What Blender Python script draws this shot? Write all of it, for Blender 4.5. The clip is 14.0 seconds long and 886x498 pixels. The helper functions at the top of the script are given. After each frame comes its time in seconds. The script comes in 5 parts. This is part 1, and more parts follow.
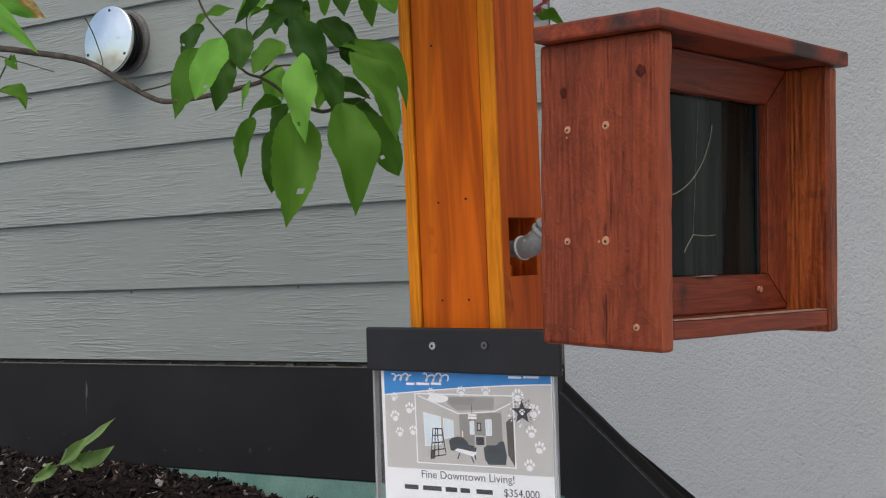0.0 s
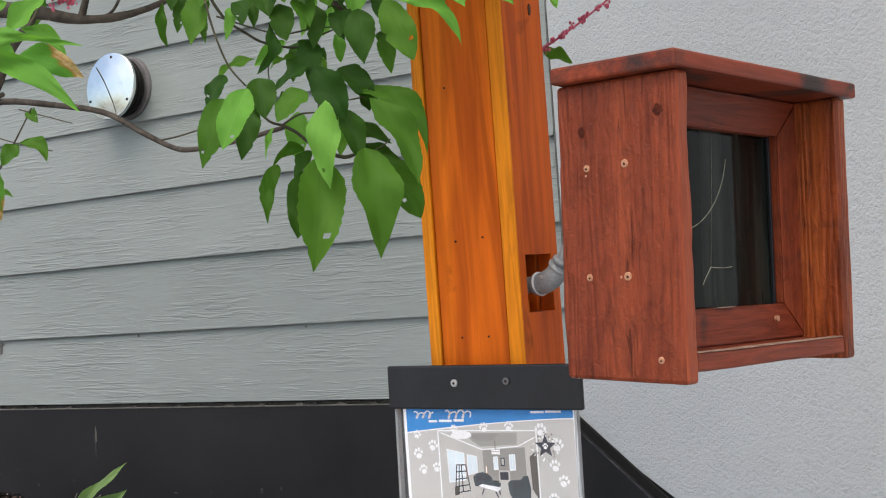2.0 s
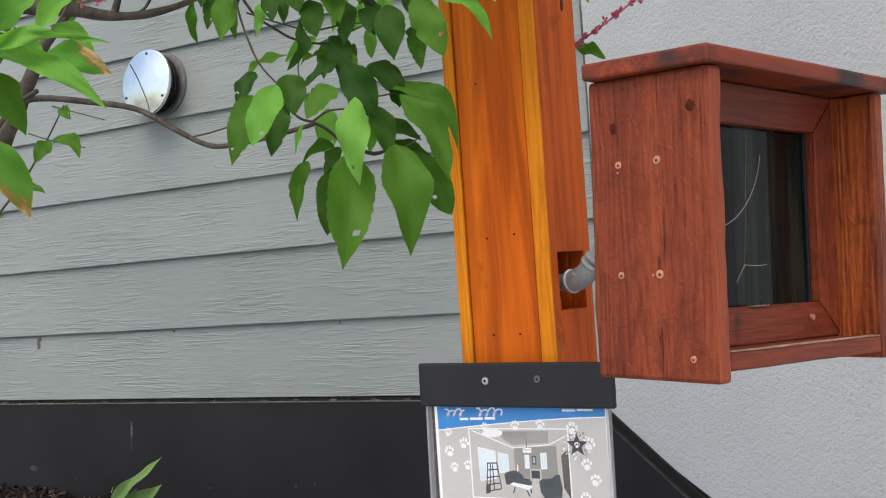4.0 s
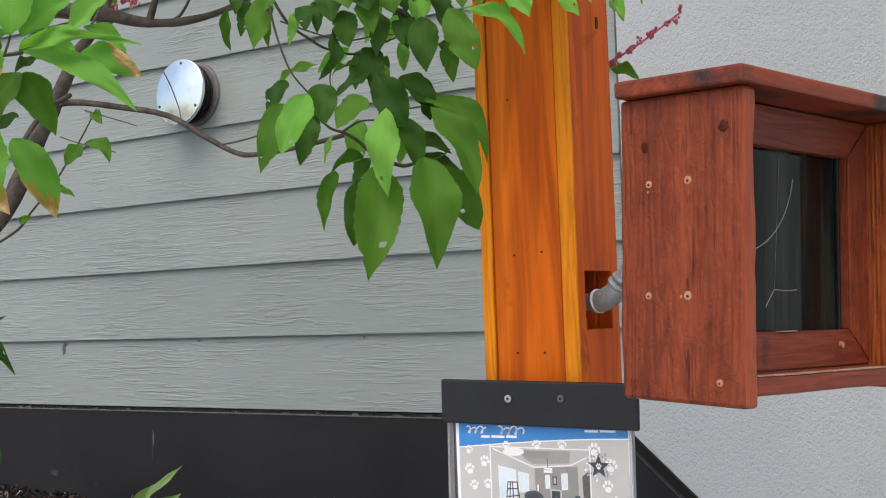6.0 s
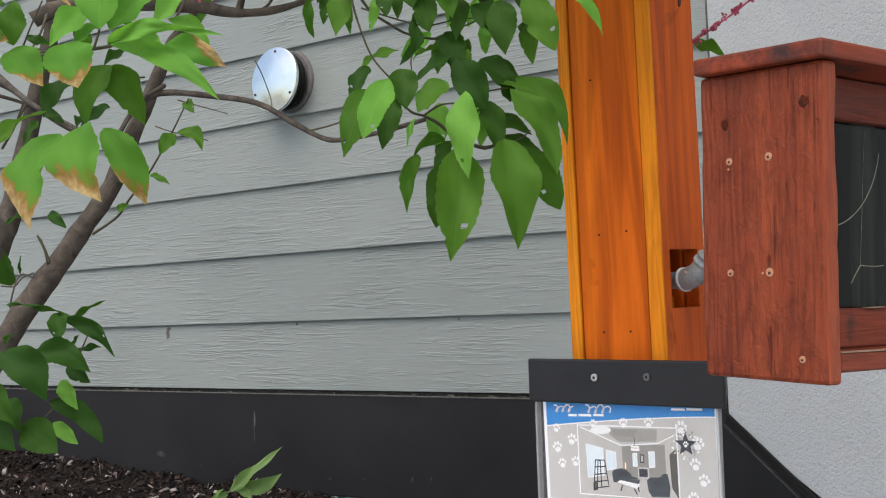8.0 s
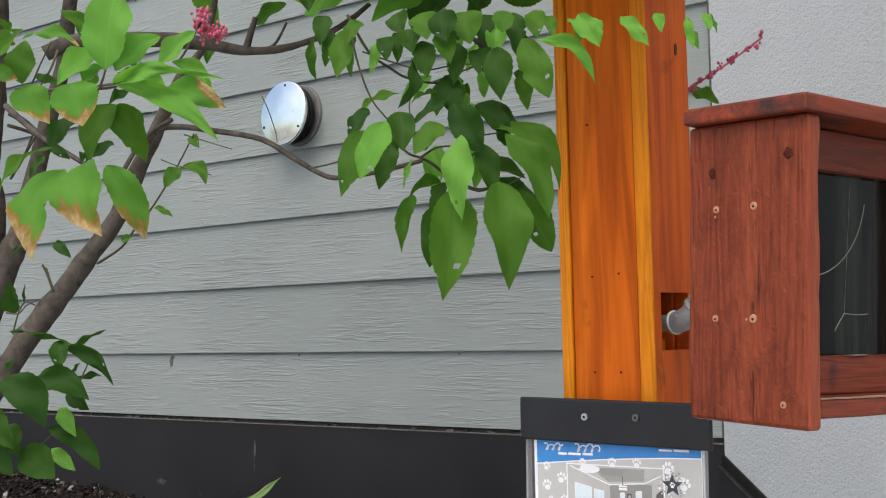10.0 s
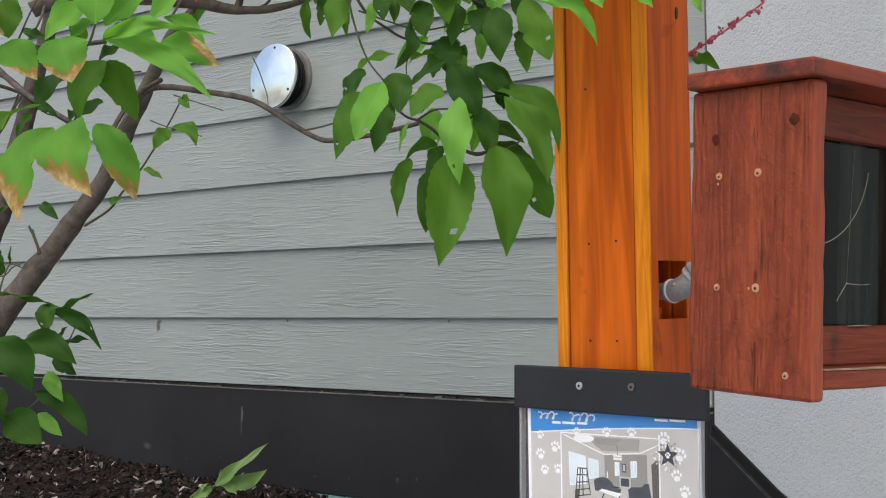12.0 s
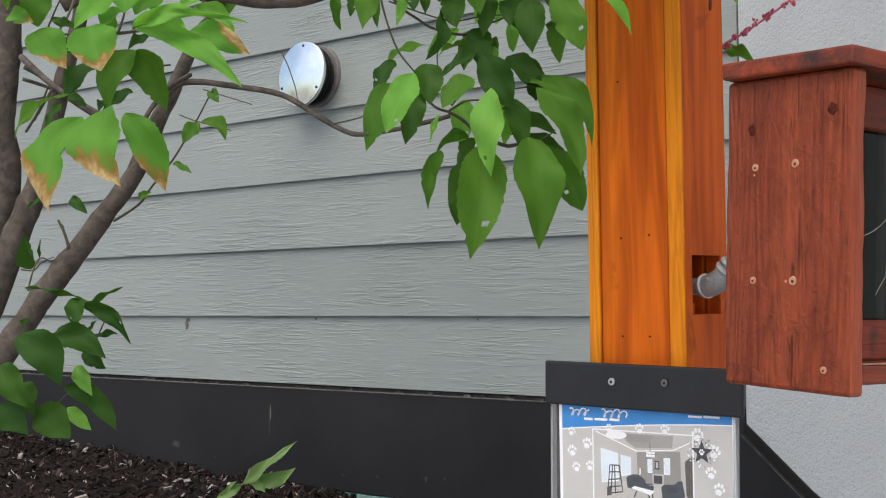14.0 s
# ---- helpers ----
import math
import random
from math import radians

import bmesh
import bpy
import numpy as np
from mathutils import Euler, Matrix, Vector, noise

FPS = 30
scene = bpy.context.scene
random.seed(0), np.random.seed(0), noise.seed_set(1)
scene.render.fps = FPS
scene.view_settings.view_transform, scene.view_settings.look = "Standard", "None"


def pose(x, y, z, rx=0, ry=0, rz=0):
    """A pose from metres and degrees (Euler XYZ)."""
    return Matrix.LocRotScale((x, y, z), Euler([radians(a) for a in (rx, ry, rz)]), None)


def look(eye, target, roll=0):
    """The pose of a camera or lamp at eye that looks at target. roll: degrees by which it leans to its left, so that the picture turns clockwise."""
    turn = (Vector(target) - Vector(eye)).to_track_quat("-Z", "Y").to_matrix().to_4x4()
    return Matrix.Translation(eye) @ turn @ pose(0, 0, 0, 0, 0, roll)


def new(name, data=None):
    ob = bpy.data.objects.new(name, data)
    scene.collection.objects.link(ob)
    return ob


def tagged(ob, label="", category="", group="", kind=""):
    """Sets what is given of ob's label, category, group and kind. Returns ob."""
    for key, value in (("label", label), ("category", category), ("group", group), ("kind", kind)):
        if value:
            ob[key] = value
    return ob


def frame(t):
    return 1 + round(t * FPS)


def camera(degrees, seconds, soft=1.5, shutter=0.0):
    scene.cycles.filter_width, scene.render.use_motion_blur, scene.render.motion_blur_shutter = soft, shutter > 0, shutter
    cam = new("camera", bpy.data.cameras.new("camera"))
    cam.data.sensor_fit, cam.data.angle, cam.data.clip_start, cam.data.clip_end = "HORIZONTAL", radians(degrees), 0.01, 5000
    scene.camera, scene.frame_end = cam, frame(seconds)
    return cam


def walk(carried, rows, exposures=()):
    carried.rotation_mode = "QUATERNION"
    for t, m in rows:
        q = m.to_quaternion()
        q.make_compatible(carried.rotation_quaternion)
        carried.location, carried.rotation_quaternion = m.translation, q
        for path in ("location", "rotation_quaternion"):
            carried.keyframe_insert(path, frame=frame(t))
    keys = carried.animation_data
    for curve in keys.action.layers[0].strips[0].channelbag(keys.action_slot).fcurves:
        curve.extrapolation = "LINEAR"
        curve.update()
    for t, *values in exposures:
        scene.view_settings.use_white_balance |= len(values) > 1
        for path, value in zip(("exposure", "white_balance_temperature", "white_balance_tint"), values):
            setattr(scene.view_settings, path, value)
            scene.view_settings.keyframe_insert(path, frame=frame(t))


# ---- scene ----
# ---- camera ----
cam = camera(38.29, 14.0, soft=1.1)
PATH = [
    (0, 2.677, -2.311, 0.229, 90.33, 2.38, 32.17),
    (0.5, 2.680, -2.332, 0.230, 91.13, 0.58, 30.48),
    (1, 2.665, -2.338, 0.239, 90.78, 2.20, 32.64),
    (1.5, 2.665, -2.343, 0.241, 92.09, 3.09, 32.23),
    (2, 2.666, -2.343, 0.237, 91.77, 4.02, 31.92),
    (2.5, 2.663, -2.339, 0.236, 91.63, 3.64, 32.76),
    (3, 2.667, -2.334, 0.234, 91.72, 4.35, 32.58),
    (3.2, 2.668, -2.333, 0.236, 91.45, 4.43, 32.92),
    (5.3, 2.664, -2.335, 0.239, 92.28, 3.19, 34.14),
    (5.5, 2.664, -2.331, 0.235, 92.04, 2.66, 33.91),
    (6, 2.663, -2.327, 0.234, 92.61, 2.05, 34.72),
    (6.5, 2.663, -2.323, 0.232, 92.30, 1.52, 35.66),
    (7, 2.679, -2.328, 0.232, 92.46, 2.79, 37.04),
    (7.5, 2.681, -2.326, 0.233, 92.31, 2.62, 38.23),
    (8, 2.685, -2.330, 0.231, 92.02, 2.67, 39.23),
    (8.5, 2.688, -2.335, 0.233, 92.58, 1.28, 40.24),
    (8.7, 2.696, -2.339, 0.235, 93.68, 1.63, 39.51),
    (10.8, 2.715, -2.343, 0.235, 93.20, 0.92, 39.25),
    (11, 2.711, -2.343, 0.235, 92.40, 1.04, 39.04),
    (11.5, 2.699, -2.334, 0.236, 92.95, 0.47, 39.66),
    (12, 2.692, -2.330, 0.235, 92.01, 0.79, 38.93),
    (12.5, 2.687, -2.322, 0.232, 91.58, 0.73, 39.15),
    (13, 2.687, -2.318, 0.230, 92.79, 0.70, 39.11),
    (13.5, 2.679, -2.322, 0.229, 92.35, 0.24, 39.65),
    (14, 2.681, -2.322, 0.228, 92.08, 0.72, 40.16),
]
walk(cam, [(t, pose(x, y, z, rx, ry, rz)) for t, x, y, z, rx, ry, rz in PATH], [
    (0, 0.37, 6550, 10),
    (0.5, 0.62, 6550, 10),
    (1, 0.68, 6550, 10),
    (1.5, 0.78, 6550, 10),
    (3, 0.79, 6550, 10),
    (5.5, 0.79, 6550, 10),
    (8.5, 0.74, 6550, 10),
    (11, 0.75, 6550, 10),
    (14, 0.75, 6550, 10),
])

SKY_STRENGTH, SUN_STRENGTH, SUN_TURN = 0.12, 1.1, 180

# ---- world and light: a bright overcast day ----
world = bpy.data.worlds.new("overcast_sky")
scene.world = world
world.use_nodes = True
wn = world.node_tree
sky = wn.nodes.new("ShaderNodeTexSky")
sky.sky_type = 'NISHITA'
sky.sun_disc = False
sky.sun_elevation = radians(58)
sky.sun_rotation = radians(SUN_TURN)
sky.dust_density = 3.5
sky.ozone_density = 0.6
wn.links.new(sky.outputs[0], wn.nodes["Background"].inputs[0])
wn.nodes["Background"].inputs[1].default_value = SKY_STRENGTH
sun_data = bpy.data.lights.new("sun", 'SUN')
sun_data.energy = SUN_STRENGTH
sun_data.angle = radians(60)
sun_data.color = (1.0, 0.94, 0.86)
sun = new("sun", sun_data)
sun.matrix_world = look((6.0, -5.5, 11.0), (1.6, 0.0, 0.0))


# ---- materials ----
def material(name, rough=0.6, metal=0.0, spec=0.5):
    m = bpy.data.materials.new(name)
    m.use_nodes = True
    b = m.node_tree.nodes["Principled BSDF"]
    b.inputs["Roughness"].default_value = rough
    b.inputs["Metallic"].default_value = metal
    b.inputs["Specular IOR Level"].default_value = spec
    return m, m.node_tree, b


def coords(nt, scale=(1, 1, 1), rand=0.0):
    tc = nt.nodes.new("ShaderNodeTexCoord")
    mp = nt.nodes.new("ShaderNodeMapping")
    mp.inputs["Scale"].default_value = scale
    nt.links.new(tc.outputs["Object"], mp.inputs["Vector"])
    if rand:
        oi = nt.nodes.new("ShaderNodeObjectInfo")
        ml = nt.nodes.new("ShaderNodeMath")
        ml.operation = 'MULTIPLY'
        ml.inputs[1].default_value = rand
        nt.links.new(oi.outputs["Random"], ml.inputs[0])
        nt.links.new(ml.outputs[0], mp.inputs["Location"])
    return mp.outputs["Vector"]


def noise_tex(nt, vec, scale, detail=4.0, rough=0.55, distort=0.0):
    n = nt.nodes.new("ShaderNodeTexNoise")
    n.inputs["Scale"].default_value = scale
    n.inputs["Detail"].default_value = detail
    n.inputs["Roughness"].default_value = rough
    n.inputs["Distortion"].default_value = distort
    nt.links.new(vec, n.inputs["Vector"])
    return n.outputs["Fac"]


def ramp(nt, fac, stops):
    r = nt.nodes.new("ShaderNodeValToRGB")
    el = r.color_ramp.elements
    while len(el) < len(stops):
        el.new(0.5)
    for e, (p, c) in zip(el, stops):
        e.position = p
        e.color = (*c, 1) if len(c) == 3 else c
    nt.links.new(fac, r.inputs["Fac"])
    return r.outputs["Color"]


def mix(nt, fac, a, b, mode='MIX'):
    m = nt.nodes.new("ShaderNodeMix")
    m.data_type = 'RGBA'
    m.blend_type = mode
    for sock, val in ((m.inputs[0], fac), (m.inputs[6], a), (m.inputs[7], b)):
        if isinstance(val, (int, float)):
            sock.default_value = val
        elif isinstance(val, tuple):
            sock.default_value = (*val, 1)
        else:
            nt.links.new(val, sock)
    return m.outputs[2]


def bump(nt, b, height, strength, dist, normal=None):
    n = nt.nodes.new("ShaderNodeBump")
    n.inputs["Strength"].default_value = strength
    n.inputs["Distance"].default_value = dist
    nt.links.new(height, n.inputs["Height"])
    if normal is not None:
        nt.links.new(normal, n.inputs["Normal"])
    nt.links.new(n.outputs["Normal"], b.inputs["Normal"])
    return n.outputs["Normal"]


def gloss(nt, b, fac, lo, hi):
    r = nt.nodes.new("ShaderNodeMapRange")
    r.inputs["To Min"].default_value = lo
    r.inputs["To Max"].default_value = hi
    nt.links.new(fac, r.inputs["Value"])
    nt.links.new(r.outputs[0], b.inputs["Roughness"])


def stained_wood(name, dark, mid, light, axis='z', rough=0.45, rings=70.0, blotch=(0.04, 0.012, 0.008), blotch_at=0.72, relief=0.5, streaks=0.8, tiny_mix=0.7, saw=0.0, spec=0.35):
    """Stained softwood: long grain streaks, growth lines and darker weather blotches."""
    m, nt, b = material(name, rough, spec=spec)
    long = {'x': (0.06, 1, 1), 'y': (1, 0.06, 1), 'z': (1, 1, 0.06)}[axis]
    v = coords(nt, long, 7.0)
    broad = noise_tex(nt, v, 22, 3, 0.5, 0.6)
    fine = noise_tex(nt, v, rings * 4, 4, 0.65, 0.3)
    lines = noise_tex(nt, v, rings, 2, 0.5, 1.8)
    col = ramp(nt, broad, [(0.25, dark), (0.5, mid), (0.78, light)])
    streak = ramp(nt, lines, [(0.40, (0.62, 0.55, 0.5)), (0.52, (1, 1, 1)), (0.66, (0.9, 0.86, 0.8))])
    col = mix(nt, streaks, col, streak, 'MULTIPLY')
    tiny = ramp(nt, fine, [(0.3, (0.72, 0.68, 0.66)), (0.6, (1.05, 1.05, 1.05))])
    col = mix(nt, tiny_mix, col, tiny, 'MULTIPLY')
    spots = noise_tex(nt, coords(nt, (1, 1, 0.45) if axis == 'z' else (1, 1, 1), 3.0), 14, 5, 0.6, 0.8)
    mask = ramp(nt, spots, [(blotch_at - 0.08, (0, 0, 0)), (blotch_at + 0.06, (1, 1, 1))])
    col = mix(nt, mask, col, blotch)
    nt.links.new(col, b.inputs["Base Color"])
    gloss(nt, b, broad, rough - 0.1, rough + 0.18)
    n1 = bump(nt, b, lines, relief * 0.55, 0.002)
    n2 = bump(nt, b, fine, relief * 0.35, 0.0008, n1)
    if saw:
        cross = noise_tex(nt, coords(nt, (0.8, 0.8, 0.7), 5.0), 170, 5, 0.7, 1.2)
        col = mix(nt, 0.3, col, ramp(nt, cross, [(0.3, (0.72, 0.7, 0.68)), (0.6, (1.08, 1.08, 1.08))]), 'MULTIPLY')
        # cathedral growth rings: contour lines of a long soft swell
        swell = noise_tex(nt, coords(nt, (1, 1, 0.13), 4.0), 11, 2.5, 0.45, 0.5)
        turns = nt.nodes.new("ShaderNodeMath")
        turns.operation = 'MULTIPLY'
        turns.inputs[1].default_value = 150.0
        nt.links.new(swell, turns.inputs[0])
        sine = nt.nodes.new("ShaderNodeMath")
        sine.operation = 'SINE'
        nt.links.new(turns.outputs[0], sine.inputs[0])
        half = nt.nodes.new("ShaderNodeMapRange")
        half.inputs["From Min"].default_value = -1.0
        nt.links.new(sine.outputs[0], half.inputs["Value"])
        ring = half.outputs[0]
        faded = ramp(nt, noise_tex(nt, coords(nt, (1, 1, 0.3), 2.0), 16, 3, 0.5), [(0.42, (0.03, 0.03, 0.03)), (0.66, (0.6, 0.6, 0.6))])
        col = mix(nt, faded, col, mix(nt, 1.0, col, ramp(nt, ring, [(0.1, (0.55, 0.48, 0.46)), (0.5, (1, 1, 1)), (0.9, (1.08, 1.05, 1.0))]), 'MULTIPLY'))
        patches = noise_tex(nt, coords(nt, (1, 1, 0.55), 6.0), 60, 6, 0.7, 0.4)
        col = mix(nt, 0.85, col, ramp(nt, patches, [(0.30, (0.55, 0.5, 0.5)), (0.48, (1, 1, 1)), (0.72, (1.18, 1.1, 1.05))]), 'MULTIPLY')
        # dark drying cracks, gathered in some zones
        split = ramp(nt, noise_tex(nt, coords(nt, (1, 1, 0.055), 11.0), 230, 3, 0.6, 0.9), [(0.33, (0.42, 0.36, 0.34)), (0.42, (1, 1, 1))])
        zone = ramp(nt, noise_tex(nt, coords(nt, (1, 1, 0.35), 13.0), 17, 3, 0.5), [(0.46, (0.06, 0.06, 0.06)), (0.58, (1, 1, 1))])
        col = mix(nt, zone, col, mix(nt, 1.0, col, split, 'MULTIPLY'))
        nt.links.new(col, b.inputs["Base Color"])
        n3 = bump(nt, b, mix(nt, zone, (1.0, 1.0, 1.0), split), 0.8, 0.0016, bump(nt, b, cross, saw, 0.0012, n2))
        n4 = bump(nt, b, ring, 0.35, 0.0010, n3)
        bump(nt, b, noise_tex(nt, coords(nt, (1, 1, 0.6), 8.0), 85, 4, 0.6, 0.8), 0.55, 0.004, n4)
    return m


POST_WOOD = stained_wood("orange_cedar", (0.44, 0.070, 0.006), (0.80, 0.168, 0.008), (0.92, 0.255, 0.012), rings=32, blotch=(0.40, 0.075, 0.008), blotch_at=0.72, relief=0.35, streaks=0.5, tiny_mix=0.65, rough=0.5, spec=0.13)
POST_EDGE = stained_wood("amber_cedar_edge", (0.78, 0.215, 0.010), (0.87, 0.28, 0.013), (0.92, 0.34, 0.018), rings=60, blotch=(0.5, 0.14, 0.012), blotch_at=0.70, relief=0.35, streaks=0.5, tiny_mix=0.6, rough=0.5, spec=0.13)
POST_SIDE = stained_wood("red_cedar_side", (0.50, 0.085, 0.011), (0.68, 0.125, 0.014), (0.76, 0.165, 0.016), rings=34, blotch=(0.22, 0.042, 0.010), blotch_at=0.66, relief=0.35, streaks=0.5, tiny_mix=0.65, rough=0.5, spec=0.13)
BOX_WOOD = stained_wood("redwood_box_board", (0.125, 0.025, 0.0105), (0.222, 0.044, 0.0165), (0.31, 0.068, 0.025), rings=110, blotch=(0.04, 0.014, 0.012), blotch_at=0.66, rough=0.38, relief=1.0, streaks=0.25, tiny_mix=0.7, saw=0.8, spec=0.25)
# paler copy of the box wood for edges that are worn and lit
BOX_EDGE = stained_wood("worn_lit_redwood_edge", (0.20, 0.036, 0.012), (0.32, 0.062, 0.020), (0.42, 0.100, 0.040), rings=110, blotch=(0.10, 0.02, 0.012), blotch_at=0.70, rough=0.4, relief=0.8, streaks=0.5, tiny_mix=0.6)
BOX_WOOD_Y = stained_wood("redwood_box_rail", (0.135, 0.024, 0.010), (0.22, 0.040, 0.015), (0.30, 0.060, 0.022), axis='y', rings=95, blotch=(0.03, 0.014, 0.012), blotch_at=0.70, relief=1.2, streaks=0.75, tiny_mix=0.8)
BOX_WOOD_X = stained_wood("redwood_roof_board", (0.145, 0.024, 0.010), (0.24, 0.041, 0.0145), (0.335, 0.063, 0.021), axis='y', rings=70, blotch=(0.03, 0.016, 0.013), blotch_at=0.57, relief=0.8, streaks=0.5, tiny_mix=0.8)
BOX_INNER = stained_wood("orange_redwood_inside", (0.13, 0.026, 0.010), (0.34, 0.075, 0.017), (0.50, 0.13, 0.026), rings=60, blotch=(0.08, 0.02, 0.012), blotch_at=0.68, relief=1.3, streaks=1.0, saw=0.5)


def make_siding():
    m, nt, b = material("grey_fibre_cement", 0.62)
    v = coords(nt, (0.055, 1, 1), 31.0)
    low = noise_tex(nt, v, 9, 3.5, 0.55, 0.9)
    mul = nt.nodes.new("ShaderNodeMath")
    mul.operation = 'MULTIPLY'
    mul.inputs[1].default_value = 215.0
    nt.links.new(low, mul.inputs[0])
    sine = nt.nodes.new("ShaderNodeMath")
    sine.operation = 'SINE'
    nt.links.new(mul.outputs[0], sine.inputs[0])
    fine = noise_tex(nt, v, 210, 3, 0.6, 0.8)
    patch = noise_tex(nt, coords(nt, (0.5, 1, 1), 9.0), 2.2, 4, 0.6)
    where = ramp(nt, noise_tex(nt, coords(nt, (0.35, 1, 1), 17.0), 7, 3, 0.55), [(0.44, (0.03, 0.03, 0.03)), (0.64, (1, 1, 1))])
    half = nt.nodes.new("ShaderNodeMapRange")
    half.inputs["From Min"].default_value = -1.0
    nt.links.new(sine.outputs[0], half.inputs["Value"])
    broken = ramp(nt, noise_tex(nt, coords(nt, (0.3, 1, 1), 23.0), 55, 3, 0.6, 0.5), [(0.38, (0.1, 0.1, 0.1)), (0.6, (1, 1, 1))])
    lines = mix(nt, 1.0, mix(nt, 1.0, half.outputs[0], where, 'MULTIPLY'), broken, 'MULTIPLY')
    dash = ramp(nt, noise_tex(nt, coords(nt, (0.07, 1, 1), 41.0), 130, 2, 0.55, 0.5), [(0.50, (0, 0, 0)), (0.60, (1, 1, 1))])
    spread = ramp(nt, noise_tex(nt, coords(nt, (0.4, 1, 1), 13.0), 11, 3, 0.6), [(0.42, (0.05, 0.05, 0.05)), (0.62, (1, 1, 1))])
    height = mix(nt, 0.62, lines, mix(nt, 1.0, dash, spread, 'MULTIPLY'))
    col = ramp(nt, patch, [(0.3, SIDING_A), (0.55, SIDING_B), (0.8, SIDING_C)])
    tint = ramp(nt, fine, [(0.3, (0.93, 0.93, 0.93)), (0.65, (1.03, 1.03, 1.02))])
    nt.links.new(mix(nt, 1.0, col, tint, 'MULTIPLY'), b.inputs["Base Color"])
    n1 = bump(nt, b, height, 0.8, 0.0027)
    bump(nt, b, fine, 0.4, 0.0009, n1)
    return m


SIDING_A, SIDING_B, SIDING_C = (0.250, 0.284, 0.274), (0.282, 0.318, 0.307), (0.312, 0.348, 0.336)
SIDING = make_siding()


def make_stucco():
    m, nt, b = material("pale_grey_stucco", 0.85, spec=0.25)
    v = coords(nt)
    lumps = noise_tex(nt, v, 140, 4, 0.55, 0.8)
    grit = noise_tex(nt, v, 260, 3, 0.6)
    broad = noise_tex(nt, v, 3, 4, 0.6)
    col = ramp(nt, broad, [(0.3, (0.505, 0.535, 0.545)), (0.7, (0.555, 0.585, 0.595))])
    pits = ramp(nt, lumps, [(0.32, (0.9, 0.9, 0.9)), (0.5, (1, 1, 1))])
    nt.links.new(mix(nt, 1.0, col, pits, 'MULTIPLY'), b.inputs["Base Color"])
    h = ramp(nt, lumps, [(0.34, (0, 0, 0)), (0.5, (0.6, 0.6, 0.6)), (0.68, (1, 1, 1))])
    n1 = bump(nt, b, h, 0.42, 0.004)
    bump(nt, b, grit, 0.25, 0.0015, n1)
    return m


STUCCO = make_stucco()


def make_blotched(name, a, c, scale, rough, relief=0.3, grit=180.0, spec=0.4, bump_d=0.001):
    m, nt, b = material(name, rough, spec=spec)
    v = coords(nt, (1, 1, 1), 5.0)
    broad = noise_tex(nt, v, scale, 5, 0.62)
    fine = noise_tex(nt, v, grit, 3, 0.6)
    col = ramp(nt, broad, [(0.3, a), (0.72, c)])
    nt.links.new(mix(nt, 1.0, col, ramp(nt, fine, [(0.25, (0.8, 0.8, 0.8)), (0.7, (1.06, 1.06, 1.06))]), 'MULTIPLY'), b.inputs["Base Color"])
    gloss(nt, b, broad, rough - 0.08, rough + 0.14)
    bump(nt, b, fine, relief, bump_d)
    return m


BLACK_BASE = make_blotched("black_parged_base", (0.006, 0.006, 0.0072), (0.017, 0.017, 0.0195), 5.0, 0.62, 0.25)
# near-black colour standing in for shade inside gaps; also on the vent drum
GAP = make_blotched("gap_shade_black", (0.003, 0.003, 0.003), (0.010, 0.009, 0.008), 60.0, 0.9)
LIP = make_blotched("pale_lip", (0.10, 0.095, 0.085), (0.2, 0.19, 0.17), 40.0, 0.8)
STRIP = make_blotched("weathered_strip", (0.03, 0.028, 0.025), (0.12, 0.11, 0.095), 45.0, 0.9)
TEAL = make_blotched("teal_membrane", (0.12, 0.26, 0.22), (0.24, 0.42, 0.36), 9.0, 0.6)
STAIN = make_blotched("dark_stain", (0.06, 0.06, 0.055), (0.19, 0.19, 0.18), 60.0, 0.8)
SCUFF = make_blotched("chalky_scuff", (0.016, 0.016, 0.018), (0.075, 0.075, 0.078), 60.0, 0.9)
# pale tone chosen for the bounce light of the unseen ground
PAVING = make_blotched("bounce_paving", (0.39, 0.395, 0.39), (0.50, 0.505, 0.50), 1.2, 0.85, 0.4, 40.0)
PLAIN_CONCRETE = make_blotched("planter_concrete", (0.24, 0.235, 0.225), (0.34, 0.33, 0.32), 2.0, 0.85)
SOIL = make_blotched("dark_bark_soil", (0.005, 0.0035, 0.003), (0.02, 0.011, 0.008), 45.0, 0.95, 0.9, 140.0, 0.2, 0.006)
VINYL = make_blotched("black_vinyl", (0.010, 0.0105, 0.013), (0.022, 0.023, 0.027), 12.0, 0.42, 0.2, 400.0)
DARK_METAL = make_blotched("blackened_metal", (0.015, 0.015, 0.015), (0.03, 0.03, 0.03), 30.0, 0.5)
COPPER = make_blotched("pale_copper_screw", (0.40, 0.17, 0.09), (0.62, 0.34, 0.2), 300.0, 0.5, 0.3, 600.0)
HOLE = make_blotched("dark_hole", (0.02, 0.008, 0.005), (0.04, 0.015, 0.01), 200.0, 0.8)


def make_metal(name, a, c, rough, scale=20.0):
    m, nt, b = material(name, rough, 1.0)
    f = noise_tex(nt, coords(nt), scale, 4, 0.6)
    nt.links.new(ramp(nt, f, [(0.3, a), (0.7, c)]), b.inputs["Base Color"])
    gloss(nt, b, f, rough - 0.05, rough + 0.12)
    bump(nt, b, noise_tex(nt, coords(nt), scale * 8, 2), 0.08, 0.0004)
    return m


